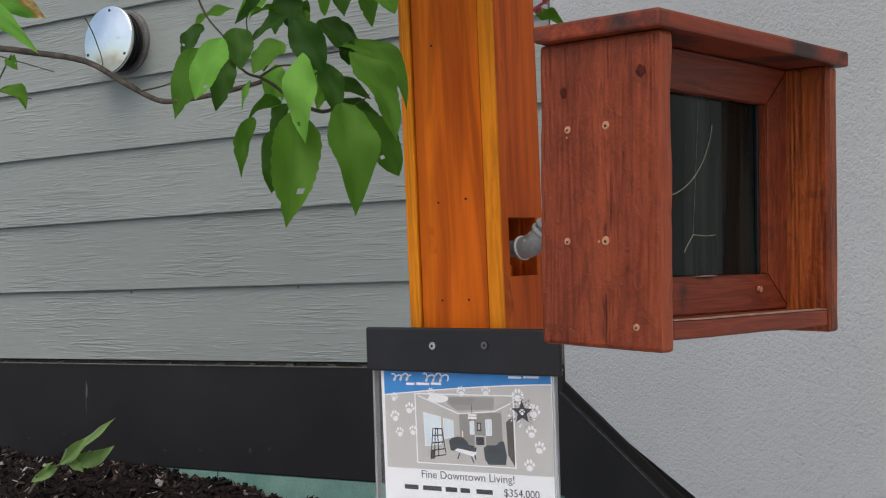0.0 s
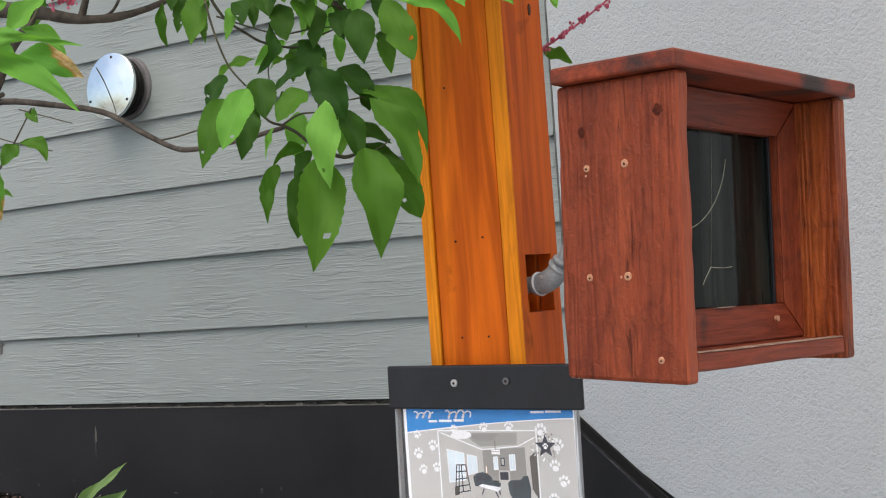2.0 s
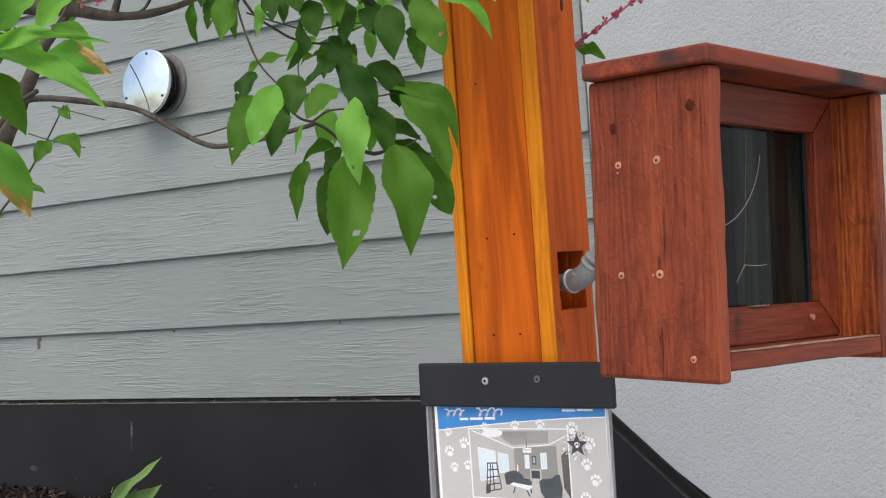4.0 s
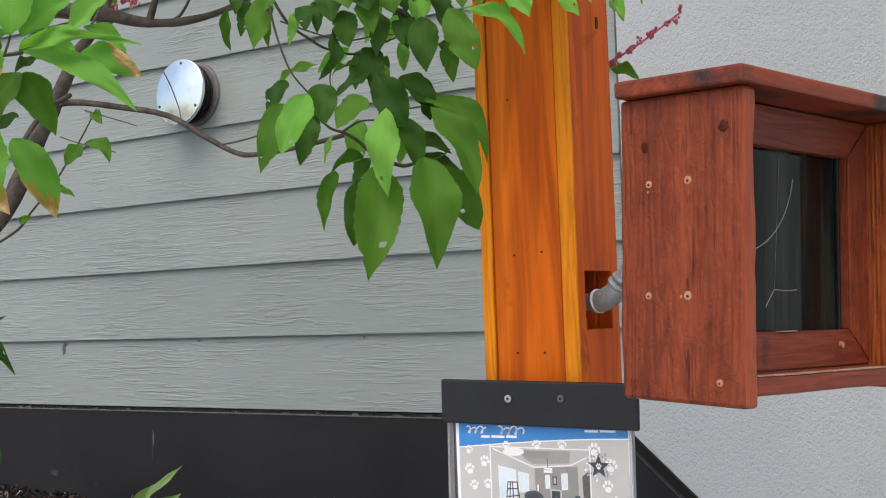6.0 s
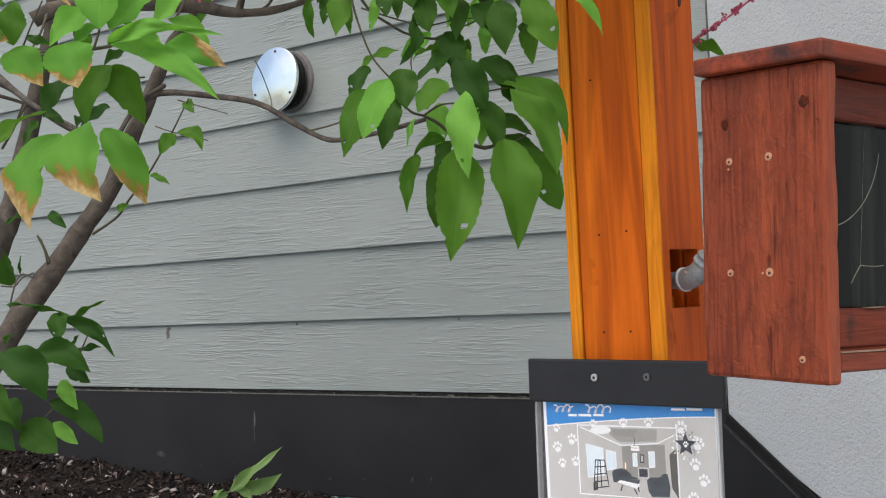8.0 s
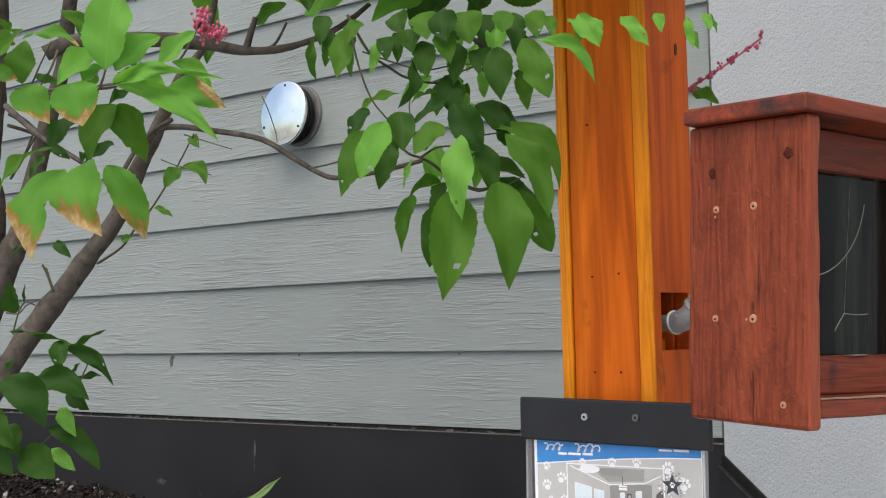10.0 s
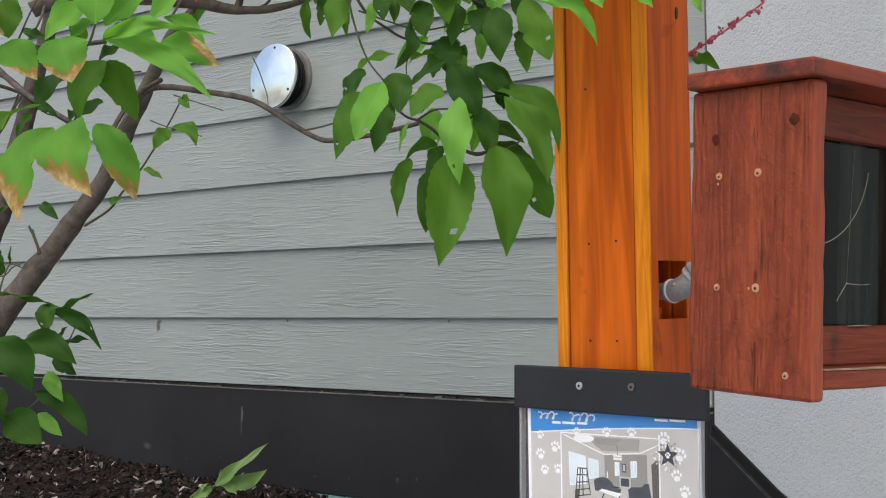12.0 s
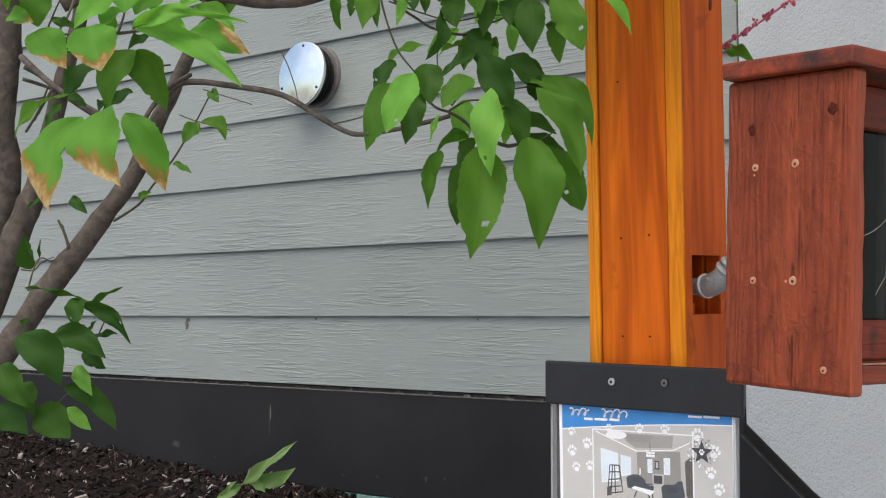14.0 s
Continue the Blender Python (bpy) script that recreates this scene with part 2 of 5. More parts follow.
VENT_METAL = make_metal("bright_galvanised_disc", (0.74, 0.81, 0.81), (0.90, 0.94, 0.92), 0.15, 12.0)
PIPE_METAL = make_blotched("grey_conduit", (0.24, 0.27, 0.285), (0.37, 0.40, 0.41), 50.0, 0.4, 0.15, 300.0, 0.6)
PIPE_DARK = make_metal("dark_screw", (0.14, 0.14, 0.14), (0.25, 0.25, 0.24), 0.45, 200.0)
DULL_FLANGE = make_blotched("dull_flange", (0.13, 0.125, 0.125), (0.22, 0.21, 0.21), 40.0, 0.6)
PALE_RING = make_blotched("pale_ring", (0.62, 0.63, 0.62), (0.75, 0.76, 0.75), 60.0, 0.4, 0.1)
SCREW_METAL = make_metal("steel_screw", (0.5, 0.5, 0.5), (0.7, 0.7, 0.7), 0.35, 200.0)


def make_bark():
    m, nt, b = material("grey_brown_bark", 0.8, spec=0.25)
    v = coords(nt)
    f = noise_tex(nt, v, 55, 5, 0.62, 0.5)
    g = noise_tex(nt, v, 260, 3)
    nt.links.new(ramp(nt, f, [(0.3, (0.034, 0.028, 0.022)), (0.55, (0.085, 0.071, 0.057)), (0.8, (0.15, 0.128, 0.105))]), b.inputs["Base Color"])
    n1 = bump(nt, b, f, 0.5, 0.003)
    bump(nt, b, g, 0.3, 0.001, n1)
    return m


BARK = make_bark()
GREEN_TWIG = make_blotched("green_twig", (0.05, 0.045, 0.03), (0.10, 0.09, 0.05), 60.0, 0.7)


def make_leaf(name, a, c, brown):
    """Leaf blade: lighter midrib, side veins, varied green, dry scorched tip where brown is set."""
    m, nt, b = material(name, 0.58, spec=0.16)
    tc = nt.nodes.new("ShaderNodeTexCoord")
    oi = nt.nodes.new("ShaderNodeObjectInfo")
    sep = nt.nodes.new("ShaderNodeSeparateXYZ")
    nt.links.new(tc.outputs["Object"], sep.inputs[0])
    base = mix(nt, oi.outputs["Random"], a, c)
    f = noise_tex(nt, tc.outputs["Object"], 9, 4, 0.6)
    col = mix(nt, 0.35, base, ramp(nt, noise_tex(nt, tc.outputs["Object"], 3.5, 3, 0.5), [(0.3, (0.78, 0.8, 0.72)), (0.7, (1.18, 1.12, 1.1))]), 'MULTIPLY')
    ab = nt.nodes.new("ShaderNodeMath")
    ab.operation = 'ABSOLUTE'
    nt.links.new(sep.outputs[0], ab.inputs[0])
    rib = ramp(nt, ab.outputs[0], [(0.004, (1, 1, 1)), (0.014, (0, 0, 0))])
    col = mix(nt, rib, col, (a[0] * 1.25, a[1] * 1.15, a[2] * 1.25))
    if brown:
        def step(op, u, v, w=None):
            nd = nt.nodes.new("ShaderNodeMath")
            nd.operation = op
            for k, val in enumerate((u, v, w)):
                if isinstance(val, (int, float)):
                    nd.inputs[k].default_value = val
                elif val is not None:
                    nt.links.new(val, nd.inputs[k])
            return nd.outputs[0]
        lean = step('MULTIPLY', step('SUBTRACT', oi.outputs["Random"], 0.5), 0.75)
        reach = step('MULTIPLY_ADD', sep.outputs[0], lean, step('MULTIPLY', sep.outputs[1], 0.52))
        patchy = noise_tex(nt, tc.outputs["Object"], 2.6, 3, 0.5, 0.4)
        level = step('MULTIPLY_ADD', patchy, 0.42, reach)
        mask = ramp(nt, level, [(brown - 0.02, (0, 0, 0)), (brown + 0.015, (1, 1, 1))])
        border = ramp(nt, level, [(brown - 0.045, (0, 0, 0)), (brown, (1, 1, 1)), (brown + 0.05, (0, 0, 0))])
        dry = ramp(nt, f, [(0.3, (0.34, 0.20, 0.08)), (0.5, (0.47, 0.34, 0.16)), (0.75, (0.58, 0.47, 0.27))])
        col = mix(nt, mask, col, dry)
        col = mix(nt, step('MULTIPLY', border, 0.7), col, (0.30, 0.13, 0.03))
    nt.links.new(col, b.inputs["Base Color"])
    bump(nt, b, noise_tex(nt, tc.outputs["Object"], 10, 2, 0.5, 0.4), 0.06, 0.012)
    tr = nt.nodes.new("ShaderNodeBsdfTranslucent")
    nt.links.new(mix(nt, 1.0, col, (1.5, 1.6, 0.7), 'MULTIPLY'), tr.inputs["Color"])
    ms = nt.nodes.new("ShaderNodeMixShader")
    ms.inputs[0].default_value = 0.32
    nt.links.new(b.outputs[0], ms.inputs[1])
    nt.links.new(tr.outputs[0], ms.inputs[2])
    nt.links.new(ms.outputs[0], nt.nodes["Material Output"].inputs["Surface"])
    return m


LEAF_MATS = [make_leaf("green_leaf", (0.056, 0.150, 0.014), (0.082, 0.195, 0.021), 0),
             make_leaf("young_leaf", (0.125, 0.33, 0.045), (0.17, 0.38, 0.065), 0),
             make_leaf("scorched_leaf", (0.085, 0.25, 0.03), (0.115, 0.29, 0.04), 0.60),
             # the same green leaf darkened: shade of deep and low leaves painted in
             make_leaf("shaded_leaf", (0.022, 0.070, 0.009), (0.042, 0.108, 0.013), 0),
             make_leaf("weed_leaf", (0.15, 0.27, 0.085), (0.20, 0.32, 0.12), 0)]
PINK = make_blotched("pink_bud", (0.40, 0.035, 0.075), (0.66, 0.17, 0.25), 80.0, 0.5)


def plain(name, col, rough=0.5, var=0.06):
    """Smooth printed or painted colour with only a faint unevenness."""
    m, nt, b = material(name, rough, spec=0.4)
    broad = noise_tex(nt, coords(nt, (1, 1, 1), 5.0), 30, 3, 0.5)
    nt.links.new(ramp(nt, broad, [(0.3, tuple(c * (1 - var) for c in col)), (0.72, tuple(min(1, c * (1 + var)) for c in col))]), b.inputs["Base Color"])
    return m


PAPER = plain("white_paper", (0.97, 0.98, 0.99), 0.4, 0.01)
BLUE = plain("printed_blue", (0.012, 0.25, 0.68))
TAUPE = plain("printed_warm_grey", (0.60, 0.585, 0.56), 0.5, 0.015)
PRINT_WHITE = plain("printed_white", (0.97, 0.97, 0.97), 0.5, 0.02)
INK = plain("printed_ink", (0.035, 0.035, 0.05))
SLATE = plain("printed_slate", (0.045, 0.06, 0.068))
ROOM_WALL = plain("printed_room_wall", (0.56, 0.545, 0.515))
ROOM_DIM = plain("printed_room_dim", (0.31, 0.295, 0.27))
ROOM_FLOOR = plain("printed_room_floor", (0.58, 0.555, 0.52))
ROOM_CEIL = plain("printed_ceiling", (0.37, 0.355, 0.325))
WINDOW_BLUE = plain("printed_window", (0.80, 0.90, 0.96))
ROOM_DARK = plain("printed_room_dark", (0.10, 0.085, 0.07))
TAN = plain("printed_tan", (0.42, 0.24, 0.10))


def make_clear(name, tint, rough, alpha):
    m, nt, b = material(name, rough)
    b.inputs["Base Color"].default_value = (*tint, 1)
    tp = nt.nodes.new("ShaderNodeBsdfTransparent")
    ms = nt.nodes.new("ShaderNodeMixShader")
    ms.inputs[0].default_value = alpha
    nt.links.new(tp.outputs[0], ms.inputs[1])
    nt.links.new(b.outputs[0], ms.inputs[2])
    nt.links.new(ms.outputs[0], nt.nodes["Material Output"].inputs["Surface"])
    return m


CLEAR = make_clear("clear_acrylic", (0.75, 0.78, 0.8), 0.15, 0.03)
CLEAR_EDGE = make_clear("acrylic_edge", (0.5, 0.52, 0.53), 0.2, 0.5)


def make_dark_glass():
    m, nt, b = material("reflection_banded_glass", 0.05, spec=0.14)
    f = noise_tex(nt, coords(nt, (1, 1, 0.07)), 34, 3, 0.6)
    # greenish vertical bands in the colour stand in for reflections in the pane
    nt.links.new(ramp(nt, f, [(0.38, (0.002, 0.003, 0.0025)), (0.5, (0.008, 0.011, 0.009)), (0.66, (0.026, 0.031, 0.025))]), b.inputs["Base Color"])
    return m


DARK_GLASS = make_dark_glass()


# ---- building helpers ----
def part(name, bm, mat, parent, label="", smooth=False):
    me = bpy.data.meshes.new(name)
    bm.normal_update()
    bm.to_mesh(me)
    bm.free()
    me.materials.append(mat)
    if smooth:
        for p in me.polygons:
            p.use_smooth = True
    ob = new(name, me)
    if parent is not None:
        ob.parent = parent
    if label:
        tagged(ob, label)
    return ob


def block(x0, x1, y0, y1, z0, z1, bevel=0.0, seg=2, bm=None):
    own = bm is None
    bm = bm or bmesh.new()
    m = Matrix.Translation(((x0 + x1) / 2, (y0 + y1) / 2, (z0 + z1) / 2)) @ Matrix.Diagonal((x1 - x0, y1 - y0, z1 - z0, 1))
    bmesh.ops.create_cube(bm, size=1, matrix=m)
    if bevel and own:
        bmesh.ops.bevel(bm, geom=bm.edges[:], offset=bevel, segments=seg, profile=0.5, affect='EDGES')
    return bm


def worn(bm, amount, scale=30.0):
    """Slightly uneven edges of hand-cut boards."""
    for v in bm.verts:
        v.co += noise.noise_vector(v.co * scale) * amount
    return bm


def board(x0, x1, y0, y1, z0, z1, bevel=0.0025, cuts=0, axis=2, wear=0.0):
    bm = block(x0, x1, y0, y1, z0, z1, bevel)
    if cuts:
        lo, hi = (x0, y0, z0)[axis], (x1, y1, z1)[axis]
        nrm = Vector([1.0 if i == axis else 0.0 for i in range(3)])
        for i in range(1, cuts + 1):
            p = nrm * (lo + (hi - lo) * i / (cuts + 1))
            bmesh.ops.bisect_plane(bm, geom=bm.verts[:] + bm.edges[:] + bm.faces[:], plane_co=p, plane_no=nrm)
        worn(bm, wear)
    return bm


def disc(r, y0, y1, seg=48, centre=(0, 0, 0), bevel=0.0, r_top=None):
    """A round plate or drum whose axis runs along y."""
    bm = bmesh.new()
    bmesh.ops.create_cone(bm, cap_ends=True, segments=seg, radius1=r, radius2=r if r_top is None else r_top, depth=y1 - y0,
                          matrix=Matrix.Translation((centre[0], (y0 + y1) / 2 + centre[1], centre[2])) @ Matrix.Rotation(radians(90), 4, 'X'))
    if bevel:
        ed = [e for e in bm.edges if len(e.link_faces) == 2 and any(len(f.verts) > 4 for f in e.link_faces)]
        bmesh.ops.bevel(bm, geom=ed, offset=bevel, segments=3, profile=0.5, affect='EDGES')
    return bm


def tube(points, seg=10, wob=0.0):
    """A swept tapering tube through rows (x, y, z, radius), smoothed between them."""
    fine = []
    n = len(points)
    for i in range(n - 1):
        p0, p1, p2, p3 = (np.array(points[max(0, min(n - 1, j))]) for j in (i - 1, i, i + 1, i + 2))
        for k in range(4):
            t = k / 4
            fine.append(0.5 * (2 * p1 + (p2 - p0) * t + (2 * p0 - 5 * p1 + 4 * p2 - p3) * t * t + (3 * p1 - p0 - 3 * p2 + p3) * t ** 3))
    fine.append(np.array(points[-1], float))
    bm = bmesh.new()
    rings = []
    side = None
    for i, q in enumerate(fine):
        c = Vector(q[:3])
        d = (Vector(fine[min(i + 1, len(fine) - 1)][:3]) - Vector(fine[max(i - 1, 0)][:3])).normalized()
        side = (side - d * side.dot(d)).normalized() if side else d.orthogonal().normalized()
        up = d.cross(side)
        r = max(q[3], 0.0001)
        ring = []
        for j in range(seg):
            a = 2 * math.pi * j / seg
            off = side * math.cos(a) + up * math.sin(a)
            rr = r * (1 + wob * noise.noise((c + off * r) * 45))
            ring.append(bm.verts.new(c + off * rr))
        rings.append(ring)
    for a, b in zip(rings, rings[1:]):
        for j in range(seg):
            bm.faces.new((a[j], a[(j + 1) % seg], b[(j + 1) % seg], b[j]))
    bm.faces.new(list(reversed(rings[0])))
    bm.faces.new(rings[-1])
    return bm


def empty(name, m=None):
    ob = new(name)
    ob.empty_display_size = 0.05
    if m is not None:
        ob.matrix_world = m
    return ob


def prism(pts, depth, y0=0.0):
    """A flat shape in the xz plane, given as corner pairs, with thickness along y."""
    bm = bmesh.new()
    f = [bm.verts.new((x, y0, z)) for x, z in pts]
    k = [bm.verts.new((x, y0 + depth, z)) for x, z in pts]
    bm.faces.new(f)
    bm.faces.new(list(reversed(k)))
    n = len(pts)
    for i in range(n):
        bm.faces.new((f[i], k[i], k[(i + 1) % n], f[(i + 1) % n]))
    bmesh.ops.recalc_face_normals(bm, faces=bm.faces[:])
    return bm


# ---- the setting ----
EXPOSURE_H = 0.178      # visible height of one lap board
CORNER = 1.503          # where the lap siding meets the stucco
GROUND = -1.25

# unseen ground, added so that it throws light up at post and flyer
ground = part("ground", block(-150, 150, -150, 150, GROUND - 0.2, GROUND), PAVING, None)
tagged(ground, "unseen pale paving that bounces light onto the post", "ground", kind="structure")

wall_north = part("wall_north", block(-5.0, CORNER + 0.15, 0.022, 0.25, GROUND, 3.2), PLAIN_CONCRETE, None)
tagged(wall_north, "house wall clad in grey lap siding above a black base", "wall", kind="structure")

# stucco wall, turned towards the open side at the corner
TURN = -25.0
stucco = part("wall_east", block(0.0, 3.2, 0.0, 0.2, GROUND, 3.2), STUCCO, None)
stucco.matrix_world = pose(CORNER, 0.0, 0.0, 0, 0, TURN)
tagged(stucco, "pale grey wall of rough sprayed stucco", "wall", kind="structure")
part("joint", block(-0.003, 0.0006, -0.002, 0.01, 0.0, 3.2), STAIN, stucco, "dark joint beside the siding")

# black base below the siding, its pale lip, the open gap's shade painted black
base = part("black_base", board(-5.0, CORNER - 0.002, 0.001, 0.021, -0.266, -0.0095, 0.002), BLACK_BASE, wall_north, "matt black parged foundation board")
part("gap", block(-5.0, CORNER, 0.016, 0.0215, -0.0095, 0.012), GAP, wall_north)
part("lip", board(-5.0, CORNER - 0.003, -0.0005, 0.004, -0.013, -0.010, 0.0006), LIP, wall_north, "thin pale lip of the black base")
part("membrane", board(-5.0, 0.42, 0.004, 0.0215, -0.6, -0.268, 0.002), TEAL, wall_north, "faded teal membrane under the black base")
part("membrane", board(0.424, CORNER, 0.004, 0.0215, -0.6, -0.268, 0.002), TEAL, wall_north, "faded teal membrane under the black base")

part("starter_strip", board(-5.0, CORNER - 0.004, 0.013, 0.016, -0.0097, -0.003, 0.0005), STRIP, wall_north, "weathered grey starter strip in the gap")
debris = random.Random(8)
for _ in range(60):
    x = debris.uniform(-1.6, 1.45)
    l, h = debris.uniform(0.004, 0.022), debris.uniform(0.002, 0.005)
    part("debris", worn(block(x, x + l, 0.004, 0.012, -0.0097, -0.0097 + h), 0.0015, 200), debris.choice((LIP, STAIN, SCUFF)), wall_north)

# sloping black base on the stucco wall
SL = -0.568
s1, s2 = 0.0, 2.6
part("black_base", prism([(s1, -0.053), (s2, -0.053 + SL * s2), (s2, GROUND), (s1, GROUND)], 0.014, -0.0145), BLACK_BASE, stucco, "black base with a top edge falling away")
# the gap's shade is a near-black strip laid on the stucco
part("gap", prism([(s1, -0.032), (s2, -0.032 + SL * s2), (s2, -0.059 + SL * s2), (s1, -0.059)], 0.006, -0.0075), GAP, stucco)
part("lip", prism([(s1, -0.053), (s2, -0.053 + SL * s2), (s2, -0.0565 + SL * s2), (s1, -0.0565)], 0.004, -0.0165), SCUFF, stucco, "thin pale lip of the black base")

# chalky scuffs and drips on the black base
def smear(x, z, w, h, mat, y, parent, seed):
    rnd = random.Random(seed)
    bm = bmesh.new()
    n = 14
    vs = []
    for i in range(n):
        a = 2 * math.pi * i / n
        r = 0.6 + 0.4 * rnd.random()
        vs.append(bm.verts.new((x + math.cos(a) * w * r / 2, y, z + math.sin(a) * h * r / 2)))
    bm.faces.new(vs)
    ext = bmesh.ops.extrude_face_region(bm, geom=bm.faces[:])
    for v in ext["geom"]:
        if isinstance(v, bmesh.types.BMVert):
            v.co.y += 0.0008
    bmesh.ops.recalc_face_normals(bm, faces=bm.faces[:])
    return part("scuff", bm, mat, parent)


smear(0.108, -0.105, 0.007, 0.075, SCUFF, 0.0, wall_north, 1)
smear(0.112, -0.08, 0.006, 0.05, LIP, -0.0003, wall_north, 2)
for i, (x, z, w, h) in enumerate([(-0.29, -0.19, 0.05, 0.02), (-0.2, -0.175, 0.012, 0.006), (0.02, -0.2, 0.01, 0.008), (0.66, -0.213, 0.012, 0.016), (0.72, -0.206, 0.006, 0.01), (0.5, -0.22, 0.007, 0.008), (0.16, -0.235, 0.03, 0.008), (-0.12, -0.215, 0.012, 0.006), (0.38, -0.225, 0.02, 0.006)]):
    smear(x, z, w, h, SCUFF, 0.0, wall_north, 10 + i)


# ---- planter bed with bark mulch ----
def mulch_height(x, y):
    h = -0.262 + 0.045 * max(0.0, min(1.0, (-0.1 - x) / 0.9)) - 0.06 * max(0.0, min(1.0, (x - 0.25) / 0.5)) - 0.05 * max(0.0, min(1.0, (x - 0.75) / 0.5))
    h += 0.018 * noise.noise(Vector((x * 6, y * 6, 0))) + 0.012 * noise.noise(Vector((x * 22, y * 22, 3)))
    return h


def make_mulch():
    bm = bmesh.new()
    nx, ny = 260, 80
    x0, x1, y0, y1 = -4.5, 1.3, -1.70, 0.003
    grid = [[bm.verts.new((x0 + (x1 - x0) * i / nx, y0 + (y1 - y0) * j / ny, mulch_height(x0 + (x1 - x0) * i / nx, y0 + (y1 - y0) * j / ny))) for i in range(nx + 1)] for j in range(ny + 1)]
    for j in range(ny):
        for i in range(nx):
            bm.faces.new((grid[j][i], grid[j][i + 1], grid[j + 1][i + 1], grid[j + 1][i]))
    return bm


soil = part("mulch_bed", make_mulch(), SOIL, None, smooth=True)
tagged(soil, "dark brown bark mulch heaped against the wall", "mulch", kind="structure")


def make_chips():
    """Bark chips, splinters and pale grains lying on the mulch: joined, too many to count."""
    rnd = random.Random(5)
    verts, faces = [], []
    for _ in range(12000):
        x = rnd.uniform(-1.5, 1.25)
        y = -1.2 * rnd.random() ** 1.7 - 0.002
        kind = rnd.random()
        if kind < 0.12:
            l, w, h = rnd.uniform(0.016, 0.04), rnd.uniform(0.009, 0.018), rnd.uniform(0.004, 0.010)
        elif kind < 0.72:
            l, w, h = rnd.uniform(0.006, 0.02), rnd.uniform(0.003, 0.008), rnd.uniform(0.001, 0.003)
        elif kind < 0.9:
            l, w, h = rnd.uniform(0.02, 0.05), rnd.uniform(0.0015, 0.003), rnd.uniform(0.001, 0.002)
        else:
            l, w, h = rnd.uniform(0.003, 0.006), rnd.uniform(0.003, 0.005), rnd.uniform(0.002, 0.004)
        m = Matrix.Translation((x, y, mulch_height(x, y) + 0.002 + 0.004 * rnd.random())) @ Euler((rnd.gauss(0, 0.6), rnd.gauss(0, 0.6), rnd.uniform(0, 6.3))).to_matrix().to_4x4()
        k = len(verts)
        for sx, sy, sz in ((-1, -0.8, -1), (1, -1, -1), (0.85, 1, -1), (-1, 0.9, -1), (-0.9, -0.7, 1), (0.9, -0.8, 1), (0.8, 0.8, 1), (-0.8, 0.7, 1)):
            verts.append(m @ Vector((sx * l / 2, sy * w / 2, sz * h / 2)))
        faces += [(k + 4, k + 5, k + 6, k + 7), (k, k + 1, k + 5, k + 4), (k + 1, k + 2, k + 6, k + 5), (k + 2, k + 3, k + 7, k + 6), (k + 3, k, k + 4, k + 7), (k + 3, k + 2, k + 1, k)]
    me = bpy.data.meshes.new("bark_chips")
    me.from_pydata([tuple(v) for v in verts], [], faces)
    m, nt, b = material("bark_chip", 0.85, spec=0.25)
    g = nt.nodes.new("ShaderNodeNewGeometry")
    nt.links.new(ramp(nt, g.outputs["Random Per Island"], [(0.0, (0.003, 0.0024, 0.0022)), (0.55, (0.010, 0.007, 0.006)), (0.80, (0.028, 0.018, 0.015)), (0.93, (0.09, 0.062, 0.052)), (0.975, (0.32, 0.29, 0.27))]), b.inputs["Base Color"])
    me.materials.append(m)
    return new("bark_chips", me)


tagged(make_chips(), "loose brown bark chips and pale grains on the mulch", "bark mulch", kind="stuff")
planter = part("planter_wall", board(-4.7, 1.4, -1.80, -1.702, GROUND, -0.33, 0.008), PLAIN_CONCRETE, None)
tagged(planter, "plain concrete planter wall holding the mulch bed", "planter wall", kind="structure")
part("planter_end", board(1.302, 1.4, -1.701, 0.0, GROUND, -0.38, 0.008), PLAIN_CONCRETE, planter)


# ---- round wall vent ----
def wall_vent():
    root = empty("wall_vent", pose(0.303, 0.0, 0.801))
    part("wall_flange", disc(0.081, -0.006, 0.012, 56, bevel=0.003), DULL_FLANGE, root, "dull grey wall flange")
    part("louvre_drum", disc(0.07, -0.048, -0.011, 48), GAP, root, "black open drum behind the disc")
    for i in range(3):
        part("louvre_ring", disc(0.0755, -0.020 - 0.010 * i, -0.018 - 0.010 * i, 48, bevel=0.001), DARK_METAL, root)
    lean = Matrix.Translation((0, -0.05, 0)) @ pose(0, 0, 0, -4.0, 0, -1.0) @ Matrix.Translation((0, 0.05, 0))
    bm = disc(0.0855, -0.060, -0.050, 72, bevel=0.003)
    top = [f for f in bm.faces if f.normal.y < -0.9 and len(f.verts) > 10]
    face = top
    for k, f in enumerate((0.9, 0.72, 0.54, 0.36, 0.18)):
        bmesh.ops.inset_region(bm, faces=face, thickness=0.0135, use_even_offset=True)
        for v in {v for fc in face for v in fc.verts}:
            v.co.y = -0.060 - 0.010 * (1 - f * f)
    bmesh.ops.transform(bm, matrix=lean, verts=bm.verts[:])
    cap = part("cap_disc", bm, VENT_METAL, root, "bright galvanised metal disc", True)
    for a in (85, 205, 325):
        sb = disc(0.0036, -0.0628, -0.059, 12, (0.076 * math.cos(radians(a)), 0, 0.073 * math.sin(radians(a))), 0.001)
        bmesh.ops.transform(sb, matrix=lean, verts=sb.verts[:])
        part("screw", sb, DARK_METAL, cap)
    tagged(root, "round galvanised metal vent cap on the grey siding", "wall vent")
    return root


wall_vent()


# ---- wooden post ----
PX0, PX1, PY0, PY1 = 1.888, 2.009, -1.131, -1.034
NOTCH = (-1.112, -1.05, 0.204, 0.268)


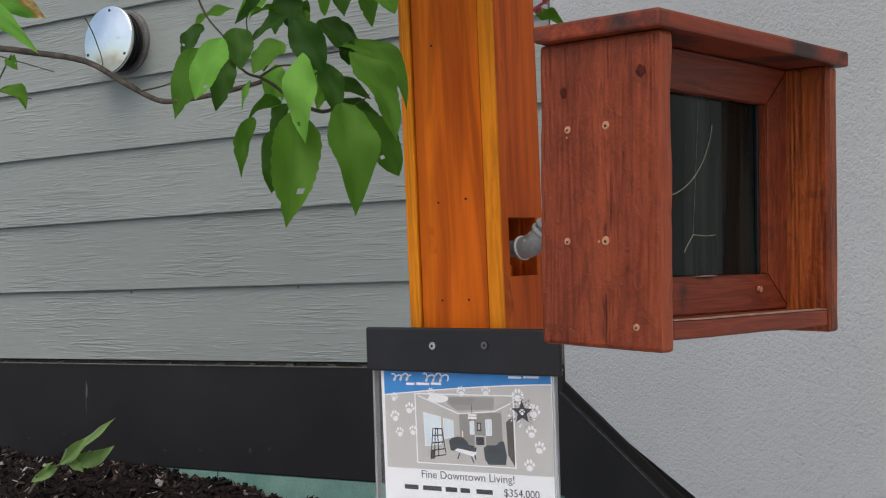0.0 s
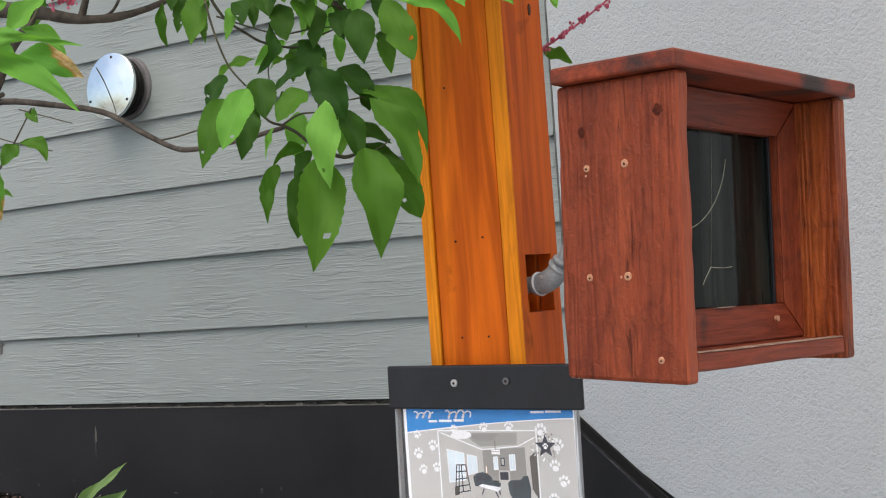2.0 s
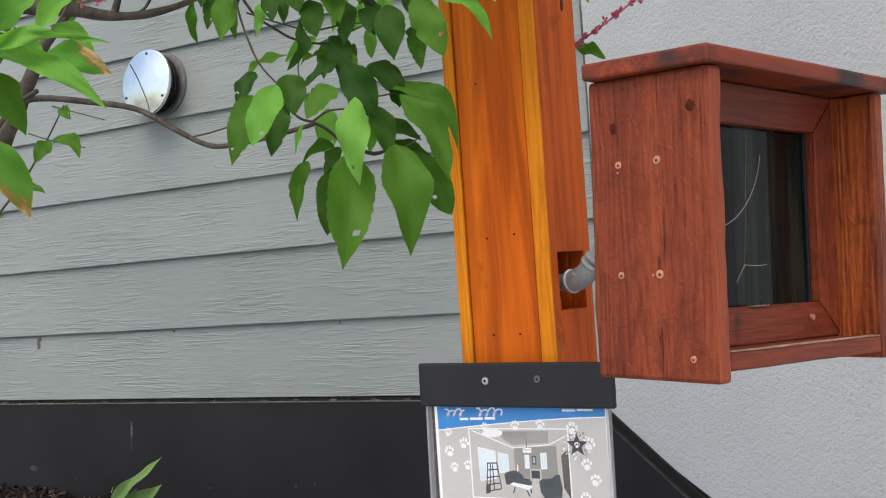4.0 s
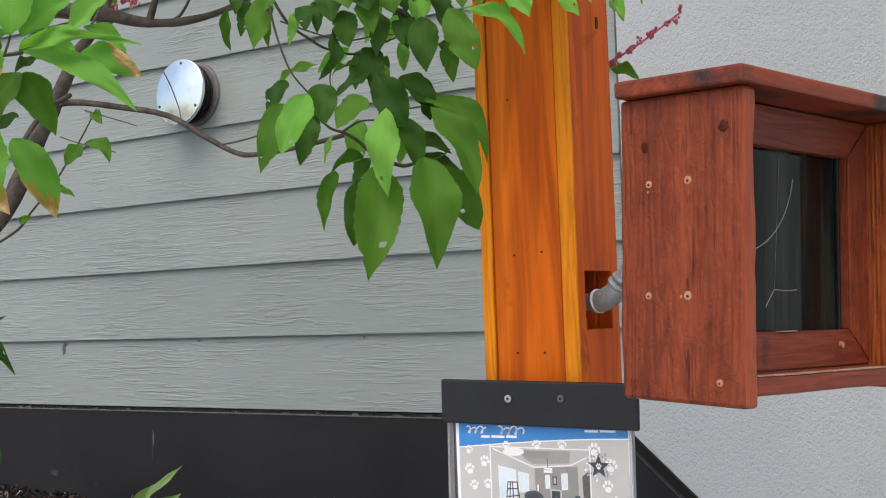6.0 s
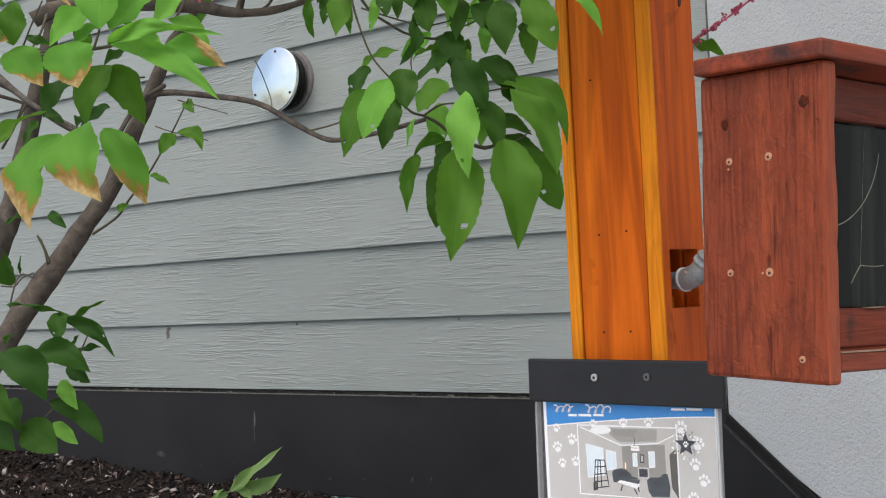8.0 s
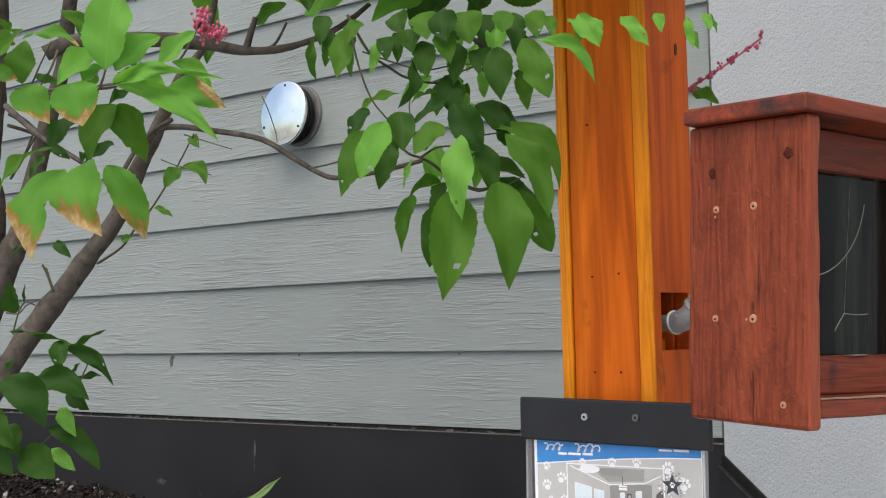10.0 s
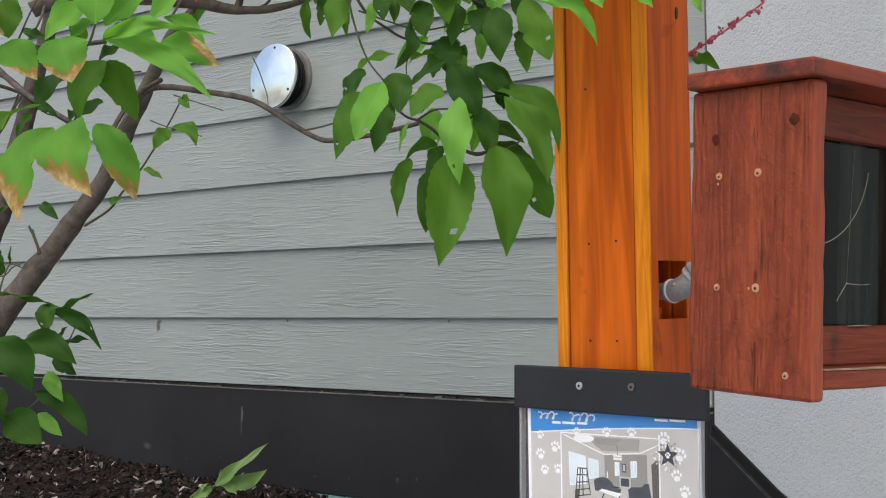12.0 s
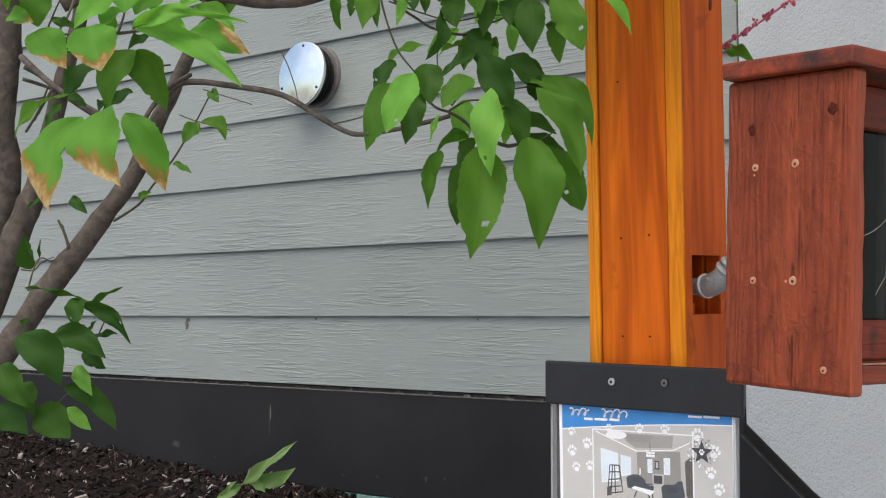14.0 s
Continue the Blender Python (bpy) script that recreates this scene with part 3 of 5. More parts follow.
POST_KNOT = make_blotched("post_knot", (0.03, 0.012, 0.008), (0.12, 0.03, 0.012), 200.0, 0.6, 0.6, 400.0)
KNOT_Y, KNOT_Z = -1.061, 0.545


def wooden_post():
    root = empty("wooden_post", pose(PX0, PY0, GROUND))
    dz = GROUND
    top = 2.6 - dz
    w, d = PX1 - PX0, PY1 - PY0
    part("front_board", board(0.0168, w - 0.0202, 0.0015, 0.02, 0, top, 0.0012), POST_WOOD, root, "orange-stained cedar board with dark nail holes")
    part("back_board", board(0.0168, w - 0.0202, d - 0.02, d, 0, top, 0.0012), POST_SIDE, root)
    part("edge_board", board(0, 0.0146, 0, d, 0, top, 0.002), POST_EDGE, root, "amber edge of the cedar side board")
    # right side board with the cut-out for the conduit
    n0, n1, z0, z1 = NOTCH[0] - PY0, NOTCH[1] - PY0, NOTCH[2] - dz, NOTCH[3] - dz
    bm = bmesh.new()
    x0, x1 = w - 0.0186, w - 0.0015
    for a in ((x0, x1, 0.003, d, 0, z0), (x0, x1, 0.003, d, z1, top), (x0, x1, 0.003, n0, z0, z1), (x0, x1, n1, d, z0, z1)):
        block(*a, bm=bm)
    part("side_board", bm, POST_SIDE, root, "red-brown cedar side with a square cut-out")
    part("corner_strip", board(w - 0.0188, w, -0.0005, 0.0028, 0, top, 0.0012), POST_EDGE, root, "bright amber front edge strip")
    part("inner_block", board(0.03, w - 0.03, 0.021, d - 0.021, z0 - 0.05, z0 + 0.012, 0.001), POST_EDGE, root)
    for x, z in ((1.931, 0.288), (1.966, 0.290), (1.931, 0.181), (1.965, 0.181), (1.93, 0.46), (1.93, -0.05)):
        part("nail_hole", disc(0.0012, 0.0006, 0.0019, 12, (x - PX0, 0, z - dz)), HOLE, root)
    kb = disc(0.0028, -0.0012, 0.001, 16)
    for v in kb.verts:
        v.co = Vector((v.co.x, v.co.y, v.co.z * 2.6 + 0.001 * noise.noise(v.co * 300)))
    bmesh.ops.transform(kb, matrix=pose(w - 0.0015, KNOT_Y - PY0, KNOT_Z - dz, 0, 4, 90), verts=kb.verts[:])
    part("knot", kb, POST_KNOT, root, "dark knot in the cedar side")
    tagged(root, "tall orange-stained cedar post standing on the paving", "post")
    return root


wooden_post()


# ---- conduit elbow between post and box ----
def rim(r, depth, m, seg=28):
    bm = bmesh.new()
    bmesh.ops.create_cone(bm, cap_ends=True, segments=seg, radius1=r, radius2=r, depth=depth, matrix=m)
    bmesh.ops.bevel(bm, geom=[e for e in bm.edges if any(len(f.verts) > 4 for f in e.link_faces)], offset=0.0014, segments=3, affect='EDGES')
    return bm


def conduit():
    root = empty("conduit_pipe", pose(2.009, -1.085, 0.238))
    part("elbow", tube([(-0.007, 0.004, -0.004, 0.0120), (0.003, 0.002, -0.003, 0.0124), (0.013, -0.002, 0.0, 0.0124), (0.023, -0.005, 0.006, 0.0118), (0.030, -0.008, 0.015, 0.0108)], 24), PIPE_METAL, root, "grey galvanised conduit elbow", True)
    part("collar", rim(0.0137, 0.0034, pose(-0.001, 0.003, -0.0035, 0, 80, -16)), PALE_RING, root, "pale plastic collar ring", True)
    part("coupling", rim(0.0126, 0.006, pose(0.0295, -0.008, 0.0135, 10, 42, 0)), PIPE_METAL, root, "grey coupling nut", True)
    part("coupling", rim(0.0114, 0.006, pose(0.0345, -0.009, 0.0195, 8, 38, 0)), PIPE_METAL, root, "grey coupling nut", True)
    part("screw", rim(0.0022, 0.003, pose(0.010, -0.0148, 0.004, 90, 0, 0), 12), SCREW_METAL, root)
    part("pipe", tube([(0.034, -0.009, 0.018, 0.0085), (0.046, -0.012, 0.034, 0.0085), (0.056, -0.014, 0.06, 0.0085), (0.060, -0.016, 0.09, 0.0085), (0.085, -0.022, 0.108, 0.0085), (0.165, -0.04, 0.112, 0.0085)], 16), PIPE_METAL, root, "", True)
    part("pipe", tube([(-0.045, 0.006, -0.004, 0.0095), (-0.02, 0.005, -0.004, 0.0095), (-0.006, 0.004, -0.004, 0.0095)], 12), PIPE_METAL, root, "", True)
    tagged(root, "short grey metal conduit joining post and box", "conduit")
    return root


conduit()


# ---- wooden display box ----
def warped(bm):
    """A board whose long edges wander a little, as sawn by hand."""
    for v in bm.verts:
        side = -1 if v.co.x < 0.06 else 1
        v.co.x += side * 0.0022 * noise.noise(Vector((side * 5.0, 0, v.co.z * 16))) + 0.0008 * noise.noise(Vector((side * 9.0, 3, v.co.z * 60)))
        # bottom drops towards the front, shaped to fit the camera's view
        if v.co.z < -0.09:
            v.co.z -= 0.0032 * max(0.0, v.co.x) / 0.124
    return bm


def display_box():
    m = pose(2.159, -1.327, 0.25, 0, 0, -11.2) @ pose(0, 0, 0, -1.24, 0, 0) @ pose(0, 0, 0, 0, 1.46, 0)
    root = empty("display_box", m)
    W, V, ZB, ZT = 0.124, 0.309, -0.100, 0.158
    th = 0.019
    near = part("side_panel", warped(board(0, W, 0, th, ZB, ZT, 0.0035, 18, 2, 0.0006)), BOX_WOOD, root, "weathered redwood side board with pale screw holes")
    near.data.materials.append(BOX_EDGE)
    # front edge faces are paler: wear, plus the light on them painted in
    for p in near.data.polygons:
        if p.normal.x > 0.6:
            p.material_index = 1
    far = part("side_panel", board(0, W, V - th, V, ZB, ZT, 0.0035, 14, 2, 0.0006), BOX_INNER, root, "orange-brown redwood side board")
    part("roof", board(0.001, W + 0.007, -0.010, V + 0.011, ZT + 0.0005, ZT + 0.0155, 0.0025, 12, 1, 0.0006), BOX_WOOD_X, root, "dark-stained redwood roof board")
    part("sill", board(0.052, W - 0.001, th, V - th - 0.003, -0.094, -0.0785, 0.002, 8, 1, 0.0005), BOX_WOOD_Y, root, "redwood sill board, worn pale along the top")
    part("worn_edge", board(W - 0.012, W - 0.0012, th + 0.001, V - th - 0.004, -0.0784, -0.0774, 0.0003, 8, 1, 0.0004), WORN, root, "pale worn edge of the sill")
    part("back_panel", board(0.002, 0.018, th, V - th, ZB + 0.006, ZT - 0.001, 0.001), BOX_WOOD_Y, root)
    # mitred window frame
    u0, u1 = 0.058, 0.080
    a0, a1, g0, g1 = th, V - th, th + 0.048, V - th - 0.034
    zb, zt, h0, h1 = -0.078, 0.157, -0.044, 0.122
    def rail(pts):
        bm = bmesh.new()
        f = [bm.verts.new((u1 + du, v, z)) for v, z, du in pts]
        k = [bm.verts.new((u0, v, z)) for v, z, du in pts]
        bm.faces.new(f)
        bm.faces.new(list(reversed(k)))
        for i in range(4):
            bm.faces.new((f[i], k[i], k[(i + 1) % 4], f[(i + 1) % 4]))
        bmesh.ops.recalc_face_normals(bm, faces=bm.faces[:])
        bmesh.ops.bevel(bm, geom=bm.edges[:], offset=0.0012, segments=2, affect='EDGES')
        return bm
    e = 0.0004
    frame_ob = part("window_frame", rail([(a0, zb, 0), (a1, zb, 0), (g1 + e, h0, -0.004), (g0 - e, h0, -0.004)]), BOX_WOOD_Y, root, "mitred redwood frame round the glass")
    part("top_rail", rail([(a0, zt, 0), (g0 - e, h1, -0.004), (g1 + e, h1, -0.004), (a1, zt, 0)]), BOX_WOOD_Y, frame_ob)
    part("stile", rail([(a0, zb + e, 0), (g0, h0 + e, -0.004), (g0, h1 - e, -0.004), (a0, zt - e, 0)]), BOX_WOOD, frame_ob)
    part("stile", rail([(a1, zb + e, 0), (a1, zt - e, 0), (g1, h1 - e, -0.004), (g1, h0 + e, -0.004)]), BOX_WOOD, frame_ob)
    glass = part("glass_pane", board(0.060, 0.064, g0 - 0.005, g1 + 0.005, h0 - 0.005, h1 + 0.005, 0.0005), DARK_GLASS, root, "dark glass pane, reflections painted in, with fine pale lines")
    part("gasket", board(0.0642, 0.068, g1 - 0.003, g1 + 0.001, h0, h1, 0.0008), VINYL, glass)
    sc = make_glass_line()
    # pale hairlines laid over the glass as thin tubes
    arc = [(0.0645, 0.086 + 0.092 * math.cos(radians(a)), 0.115 + 0.088 * math.sin(radians(a)), 0.00042) for a in range(-84, -8, 6)]
    part("glass_line", tube(arc, 6), sc, glass, "pale hairline over the glass")
    part("glass_line", tube([(0.0645, 0.142, -0.006, 0.00045), (0.0645, 0.132, -0.016, 0.0004), (0.0645, 0.127, -0.022, 0.0003)], 6), sc, glass)
    part("glass_line", tube([(0.0645, 0.142, -0.006, 0.0004), (0.0645, 0.164, -0.007, 0.0003), (0.0645, 0.18, -0.006, 0.0003)], 6), sc, glass)
    part("glass_line", tube([(0.0645, 0.142, -0.006, 0.00012), (0.0645, 0.147, 0.05, 0.00011), (0.0645, 0.153, 0.116, 0.0001)], 5), sc, glass)
    # screws in the side board, a knot, and a chip on the lower rail
    for i, (u, z, r) in enumerate(((0.031, 0.083, 0.0032), (0.071, 0.084, 0.0036), (0.030, -0.012, 0.0032), (0.070, -0.012, 0.0038), (0.100, -0.083, 0.003))):
        s = part("screw_plug", disc(r, -0.0009, 0.003, 18, (u, 0, z), 0.0006), COPPER, near, "pale worn screw plug")
        part("screw_hole", disc(r * 0.32, -0.0013, 0.002, 12, (u, 0, z - 0.0004)), HOLE, s)
    for u, z, r in ((0.063, -0.0125, 0.0011), (0.030, 0.0765, 0.001)):
        part("nick", disc(r, -0.0006, 0.002, 10, (u, 0, z)), COPPER, near)
    kb = disc(0.0048, -0.0010, 0.003, 40, (0.107, 0, 0.126), 0.0006)
    for v in kb.verts:
        v.co.x += 0.0030 * noise.noise(v.co * 210)
        v.co.z += 0.0048 * noise.noise(v.co * 170 + Vector((3, 0, 0)))
    part("knot", kb, DARK_KNOT, near, "dark split knot in the wood")
    kb = disc(0.0036, -0.0009, 0.003, 16, (0.027, 0, 0.116), 0.0006)
    for v in kb.verts:
        v.co.x += 0.002 * noise.noise(v.co * 260 + Vector((7, 0, 0)))
        v.co.z += 0.003 * noise.noise(v.co * 200)
    part("knot", kb, DARK_KNOT, near)
    hole = bmesh.new()
    bmesh.ops.create_cone(hole, cap_ends=True, segments=14, radius1=0.003, radius2=0.003, depth=0.003, matrix=pose(0.0795, V - th - 0.055, -0.058, 0, 90, 0))
    part("screw_plug", hole, COPPER, frame_ob)
    part("chip", worn(board(0.0735, 0.0795, 0.128, 0.156, h0 - 0.0004, h0 + 0.0006, 0.0002), 0.0008, 90), WORN, frame_ob, "pale splintered chip")
    tagged(root, "red-brown wooden box with roof and dark recessed window", "display box")
    return root


def make_glass_line():
    m, nt, b = material("pale_glass_line", 0.4)
    b.inputs["Base Color"].default_value = (0.34, 0.33, 0.24, 1)
    return m


WORN = make_blotched("pale_worn_wood", (0.20, 0.10, 0.06), (0.42, 0.30, 0.22), 60.0, 0.7)
DARK_KNOT = make_blotched("dark_knot", (0.024, 0.008, 0.006), (0.13, 0.03, 0.016), 320.0, 0.85, 1.0, 500.0, 0.1)
display_box()


# ---- flyer holder on the post ----
def flat(name, x0, x1, z0, z1, layer, mat, parent, label=""):
    return part(name, block(x0, x1, -0.00006 * layer - 0.0001, -0.00006 * layer, z0, z1), mat, parent, label)


def shape(name, pts, layer, mat, parent, label=""):
    return part(name, prism(pts, 0.0001, -0.00006 * layer - 0.0001), mat, parent, label)


def oval(cx, cz, rx, rz, n=16, tilt=0.0):
    c, s = math.cos(tilt), math.sin(tilt)
    return [(cx + rx * math.cos(a) * c - rz * math.sin(a) * s, cz + rx * math.cos(a) * s + rz * math.sin(a) * c) for a in [2 * math.pi * i / n for i in range(n)]]


def writing(text, x0, x1, z, layer, mat, parent):
    cu = bpy.data.curves.new("writing", 'FONT')
    cu.body = text
    cu.size = 0.012
    ob = bpy.data.objects.new("writing", cu)
    scene.collection.objects.link(ob)
    bpy.context.view_layer.update()
    me = bpy.data.meshes.new_from_object(ob.evaluated_get(bpy.context.evaluated_depsgraph_get()))
    bpy.data.objects.remove(ob)
    xs = [v.co.x for v in me.vertices]
    lo, hi = min(xs), max(xs)
    k = (x1 - x0) / (hi - lo)
    for v in me.vertices:
        v.co = Vector((x0 + (v.co.x - lo) * k, -0.00006 * layer - 0.0001, z + v.co.y * min(k, 1.0)))
    me.materials.clear()
    me.materials.append(mat)
    w = new("writing", me)
    w.parent = parent
    return w


def paw(cx, cz, s, tilt, layer, parent):
    bm = bmesh.new()
    for dx, dz_, rx, rz in ((0, -0.25, 0.42, 0.34), (-0.52, 0.18, 0.16, 0.24), (-0.2, 0.5, 0.17, 0.26), (0.2, 0.5, 0.17, 0.26), (0.52, 0.18, 0.16, 0.24)):
        c, sn = math.cos(tilt), math.sin(tilt)
        f = [bm.verts.new((x, -0.00006 * layer - 0.0001, z)) for x, z in oval(cx + s * (dx * c - dz_ * sn), cz + s * (dx * sn + dz_ * c), rx * s, rz * s, 10, tilt)]
        bm.faces.new(f)
    return part("paw_print", bm, PRINT_WHITE, parent)


def flyer_holder():
    # local x runs along the sheet, z up; origin at the middle of the header bar
    root = empty("flyer_holder", pose(1.9635, -1.133, 0.129, 0, 0.9, 0))
    hw = 0.1215
    bm = board(-hw, hw - 0.0012, -0.020, -0.013, -0.0255, 0.0228, 0.0022)
    part("header_bar", bm, VINYL, root, "black vinyl header bar, faintly smeared")
    part("header_back", board(-hw + 0.006, hw - 0.014, -0.0126, 0.0, 0.0, 0.017, 0.001), VINYL, root)
    part("header_back", board(-0.06, 0.04, -0.0055, 0.0, -0.024, -0.0005, 0.001), VINYL, root)
    for x, z in ((-0.0325, 0.0034), (0.0325, 0.0052)):
        s = part("screw", disc(0.0042, -0.0222, -0.019, 20, (x, 0, z), 0.0008), SCREW_METAL if x < 0 else PIPE_DARK, root, "steel screw head")
        part("screw_slot", disc(0.0016, -0.0226, -0.0205, 6, (x, 0, z)), HOLE, s)
    # clear sleeve
    x0, x1 = 1.847 - 1.9635, 2.0725 - 1.9635
    for name, y in (("sleeve_back", -0.006), ("sleeve_front", -0.0145)):
        sl = part(name, board(x0, x1, y - 0.001, y, -0.33, -0.02, 0.0003), CLEAR, root, "clear acrylic sleeve")
        sl.visible_shadow = False
    for xa in (x0 - 0.001, x1 - 0.002):
        e = part("sleeve_edge", board(xa, xa + 0.003, -0.0145, -0.006, -0.33, -0.02, 0.0006), CLEAR_EDGE, root)
    part("sleeve_edge", board(x0, x1, -0.0145, -0.006, -0.333, -0.330, 0.0006), CLEAR_EDGE, root)
    tagged(root, "black header bar with clear sleeve screwed to the post", "flyer holder")
    return root


flyer_holder()


def flyer():
    # a letter sheet; x from 0 to 0.212, z counted from the lower edge of the header
    root = part("flyer", board(0, 0.2165, -0.0002, 0.0004, -0.266, 0.014, 0.0), PAPER, None)
    root.matrix_world = pose(1.855, -1.144, 0.1045)
    w = 0.2165
    flat("warm_background", 0.004, w - 0.004, -0.107, -0.008, 3, TAUPE, root, "warm grey printed background")
    sweep = [(w - 0.004 - (w - 0.008) * i / 12, -0.0115 - 0.0145 * (i / 12) ** 1.5) for i in range(13)]
    shape("blue_band", [(0.004, 0.013), (w - 0.004, 0.013)] + sweep, 5, BLUE, root, "blue printed band with a swept lower edge")
    for (xa, za), (xb, zb) in zip(sweep, sweep[1:]):
        shape("white_swoosh", [(xa, za), (xb, zb), (xb, zb - 0.0013), (xa, za - 0.0013)], 7, PRINT_WHITE, root)
    # plain shapes stand for the heading
    rnd = random.Random(4)
    # camera-view pixel units: u right from the sheet's edge, v down from the header
    def q2(pts):
        return [((u - 285) * 0.000238, -(v - 203 - (u - 285) * 0.027) * 0.000205 - 0.001) for u, v in pts]

    def ink(name, pts, layer, mat, label=""):
        return shape(name, q2(pts), layer, mat, root, label)

    def box2(name, u0, v0, u1, v1, layer, mat):
        return ink(name, [(u0, v0), (u1, v0 + (u1 - u0) * 0.027), (u1, v1 + (u1 - u0) * 0.027), (u0, v1)], layer, mat)

    def stroke(name, points, thick, layer, mat):
        for (ua, va), (ub, vb) in zip(points, points[1:]):
            d = math.hypot(ub - ua, vb - va) or 1.0
            nx, nv = -(vb - va) / d * thick / 2, (ub - ua) / d * thick / 2
            ink(name, [(ua - nx, va - nv), (ub - nx, vb - nv), (ub + nx, vb + nv), (ua + nx, va + nv)], layer, mat)

    def loops(u0, u1, v, tall, n):
        return [(u0 + (u1 - u0) * k / n + 13 * math.sin(k * 0.8), v - tall * math.sin(k * 0.8 + 1.0) * (0.8 + 0.2 * math.cos(k * 0.37))) for k in range(n + 1)]

    # plain scrolls and bars stand for the heading
    stroke("heading_scroll", loops(345, 450, 236, 22, 24), 8, 7, PRINT_WHITE)
    stroke("heading_scroll", loops(520, 655, 240, 26, 28), 8, 7, PRINT_WHITE)
    for ua, ub in ((425, 472), (482, 552), (562, 618)):
        box2("heading_bar", ua, 264, ub, 277, 7, PRINT_WHITE)
    for ua, ub in ((968, 1035), (1043, 1120)):
        box2("heading_bar", ua, 236, ub, 247, 7, PRINT_WHITE)

    # living room picture
    box2("photo_border", 468, 320, 992, 694, 4, PRINT_WHITE)
    photo = ink("photo", [(475, 327), (985, 340), (985, 702), (475, 688)], 6, ROOM_WALL, "printed photo of a living room")
    ink("photo_ceiling", [(492, 329), (985, 341), (985, 372), (892, 420), (705, 430)], 7, ROOM_WALL)
    ink("photo_ceiling_tray", [(618, 340), (892, 345), (886, 406), (700, 414), (655, 384)], 8, ROOM_CEIL)
    ink("photo_ceiling_tray", [(640, 344), (800, 346), (760, 385), (668, 380)], 9, ROOM_DIM)
    ink("photo_far_wall", [(706, 432), (926, 422), (928, 602), (708, 602)], 8, ROOM_DIM)
    ink("photo_right_wall", [(926, 418), (985, 366), (985, 700), (930, 604)], 8, ROOM_FLOOR)
    ink("photo_doorway", [(948, 472), (985, 440), (985, 698), (953, 640)], 9, ROOM_DARK)
    ink("photo_floor", [(478, 687), (640, 592), (930, 598), (962, 701)], 8, ROOM_FLOOR)
    ink("photo_floor_shade", [(640, 600), (930, 604), (948, 660), (800, 640), (700, 618)], 9, ROOM_WALL)
    stroke("photo_cornice", [(488, 334), (705, 430), (892, 416), (984, 370)], 6, 10, PRINT_WHITE)
    for pts in ([(515, 424), (606, 446), (606, 590), (520, 602)], [(622, 454), (673, 465), (673, 552), (623, 562)], [(762, 470), (783, 468), (783, 536), (762, 537)], [(844, 460), (873, 458), (873, 540), (845, 542)]):
        ink("photo_window", pts, 10, WINDOW_BLUE)
        top = [(pts[0][0] + pts[1][0]) / 2, (pts[0][1] + pts[1][1]) / 2]
        low = [(pts[3][0] + pts[2][0]) / 2, (pts[3][1] + pts[2][1]) / 2]
        stroke("photo_window_bar", [top, low], 3, 11, PRINT_WHITE)
        stroke("photo_window_frame", pts + pts[:1], 4, 11, PRINT_WHITE)
    shape("photo_lamp", [q2([(598 + 56 * math.cos(k * 0.3142), 350 + 22 * math.sin(k * 0.3142))])[0] for k in range(20)], 11, PRINT_WHITE, root)
    box2("photo_lamp", 754, 430, 798, 456, 11, PRINT_WHITE)
    stroke("photo_lamp_rim", [(754, 441), (798, 442)], 3, 12, TAN)
    stroke("photo_lamp_cord", [(774, 380), (775, 430)], 3, 11, INK)
    box2("photo_picture", 798, 474, 820, 518, 10, INK)
    box2("photo_picture_mount", 803, 480, 815, 511, 11, ROOM_WALL)
    box2("photo_fireplace", 784, 540, 842, 602, 10, ROOM_FLOOR)
    box2("photo_hearth", 791, 549, 834, 590, 11, INK)
    box2("photo_floor_lamp", 715, 515, 728, 570, 11, TAN)
    box2("photo_floor_lamp_glow", 718, 518, 725, 552, 12, PRINT_WHITE)
    for pts in ([(563, 508), (547, 672)], [(612, 510), (629, 640)], [(588, 509), (590, 655)], [(577, 508), (566, 664)]):
        stroke("photo_shelf", pts, 5, 12, INK)
    for v in (509, 546, 586, 626, 660):
        stroke("photo_shelf", [(562 - (v - 509) * 0.1, v), (613 + (v - 509) * 0.12, v - (v - 509) * 0.1)], 6, 12, INK)
    ink("photo_shelf_box", [(546, 628), (570, 626), (568, 668), (545, 672)], 12, ROOM_DARK)
    ink("photo_sofa", [(648, 572), (664, 556), (700, 548), (728, 560), (746, 576), (752, 600), (792, 606), (788, 626), (700, 628), (655, 622)], 12, SLATE)
    ink("photo_sofa_cushion", [(664, 574), (690, 562), (726, 572), (730, 590), (670, 594)], 13, INK)
    ink("photo_sofa", [(828, 606), (846, 592), (896, 590), (912, 572), (934, 570), (946, 640), (940, 690), (852, 692), (834, 664)], 12, SLATE)
    ink("photo_sofa_cushion", [(850, 604), (900, 600), (912, 630), (856, 636)], 13, INK)
    ink("photo_table", [(674, 622), (692, 611), (794, 630), (776, 653)], 14, PRINT_WHITE)
    for pts in ([(702, 636), (690, 668)], [(762, 652), (776, 684)], [(782, 644), (786, 668)]):
        stroke("photo_table_leg", pts, 6, 14, INK)

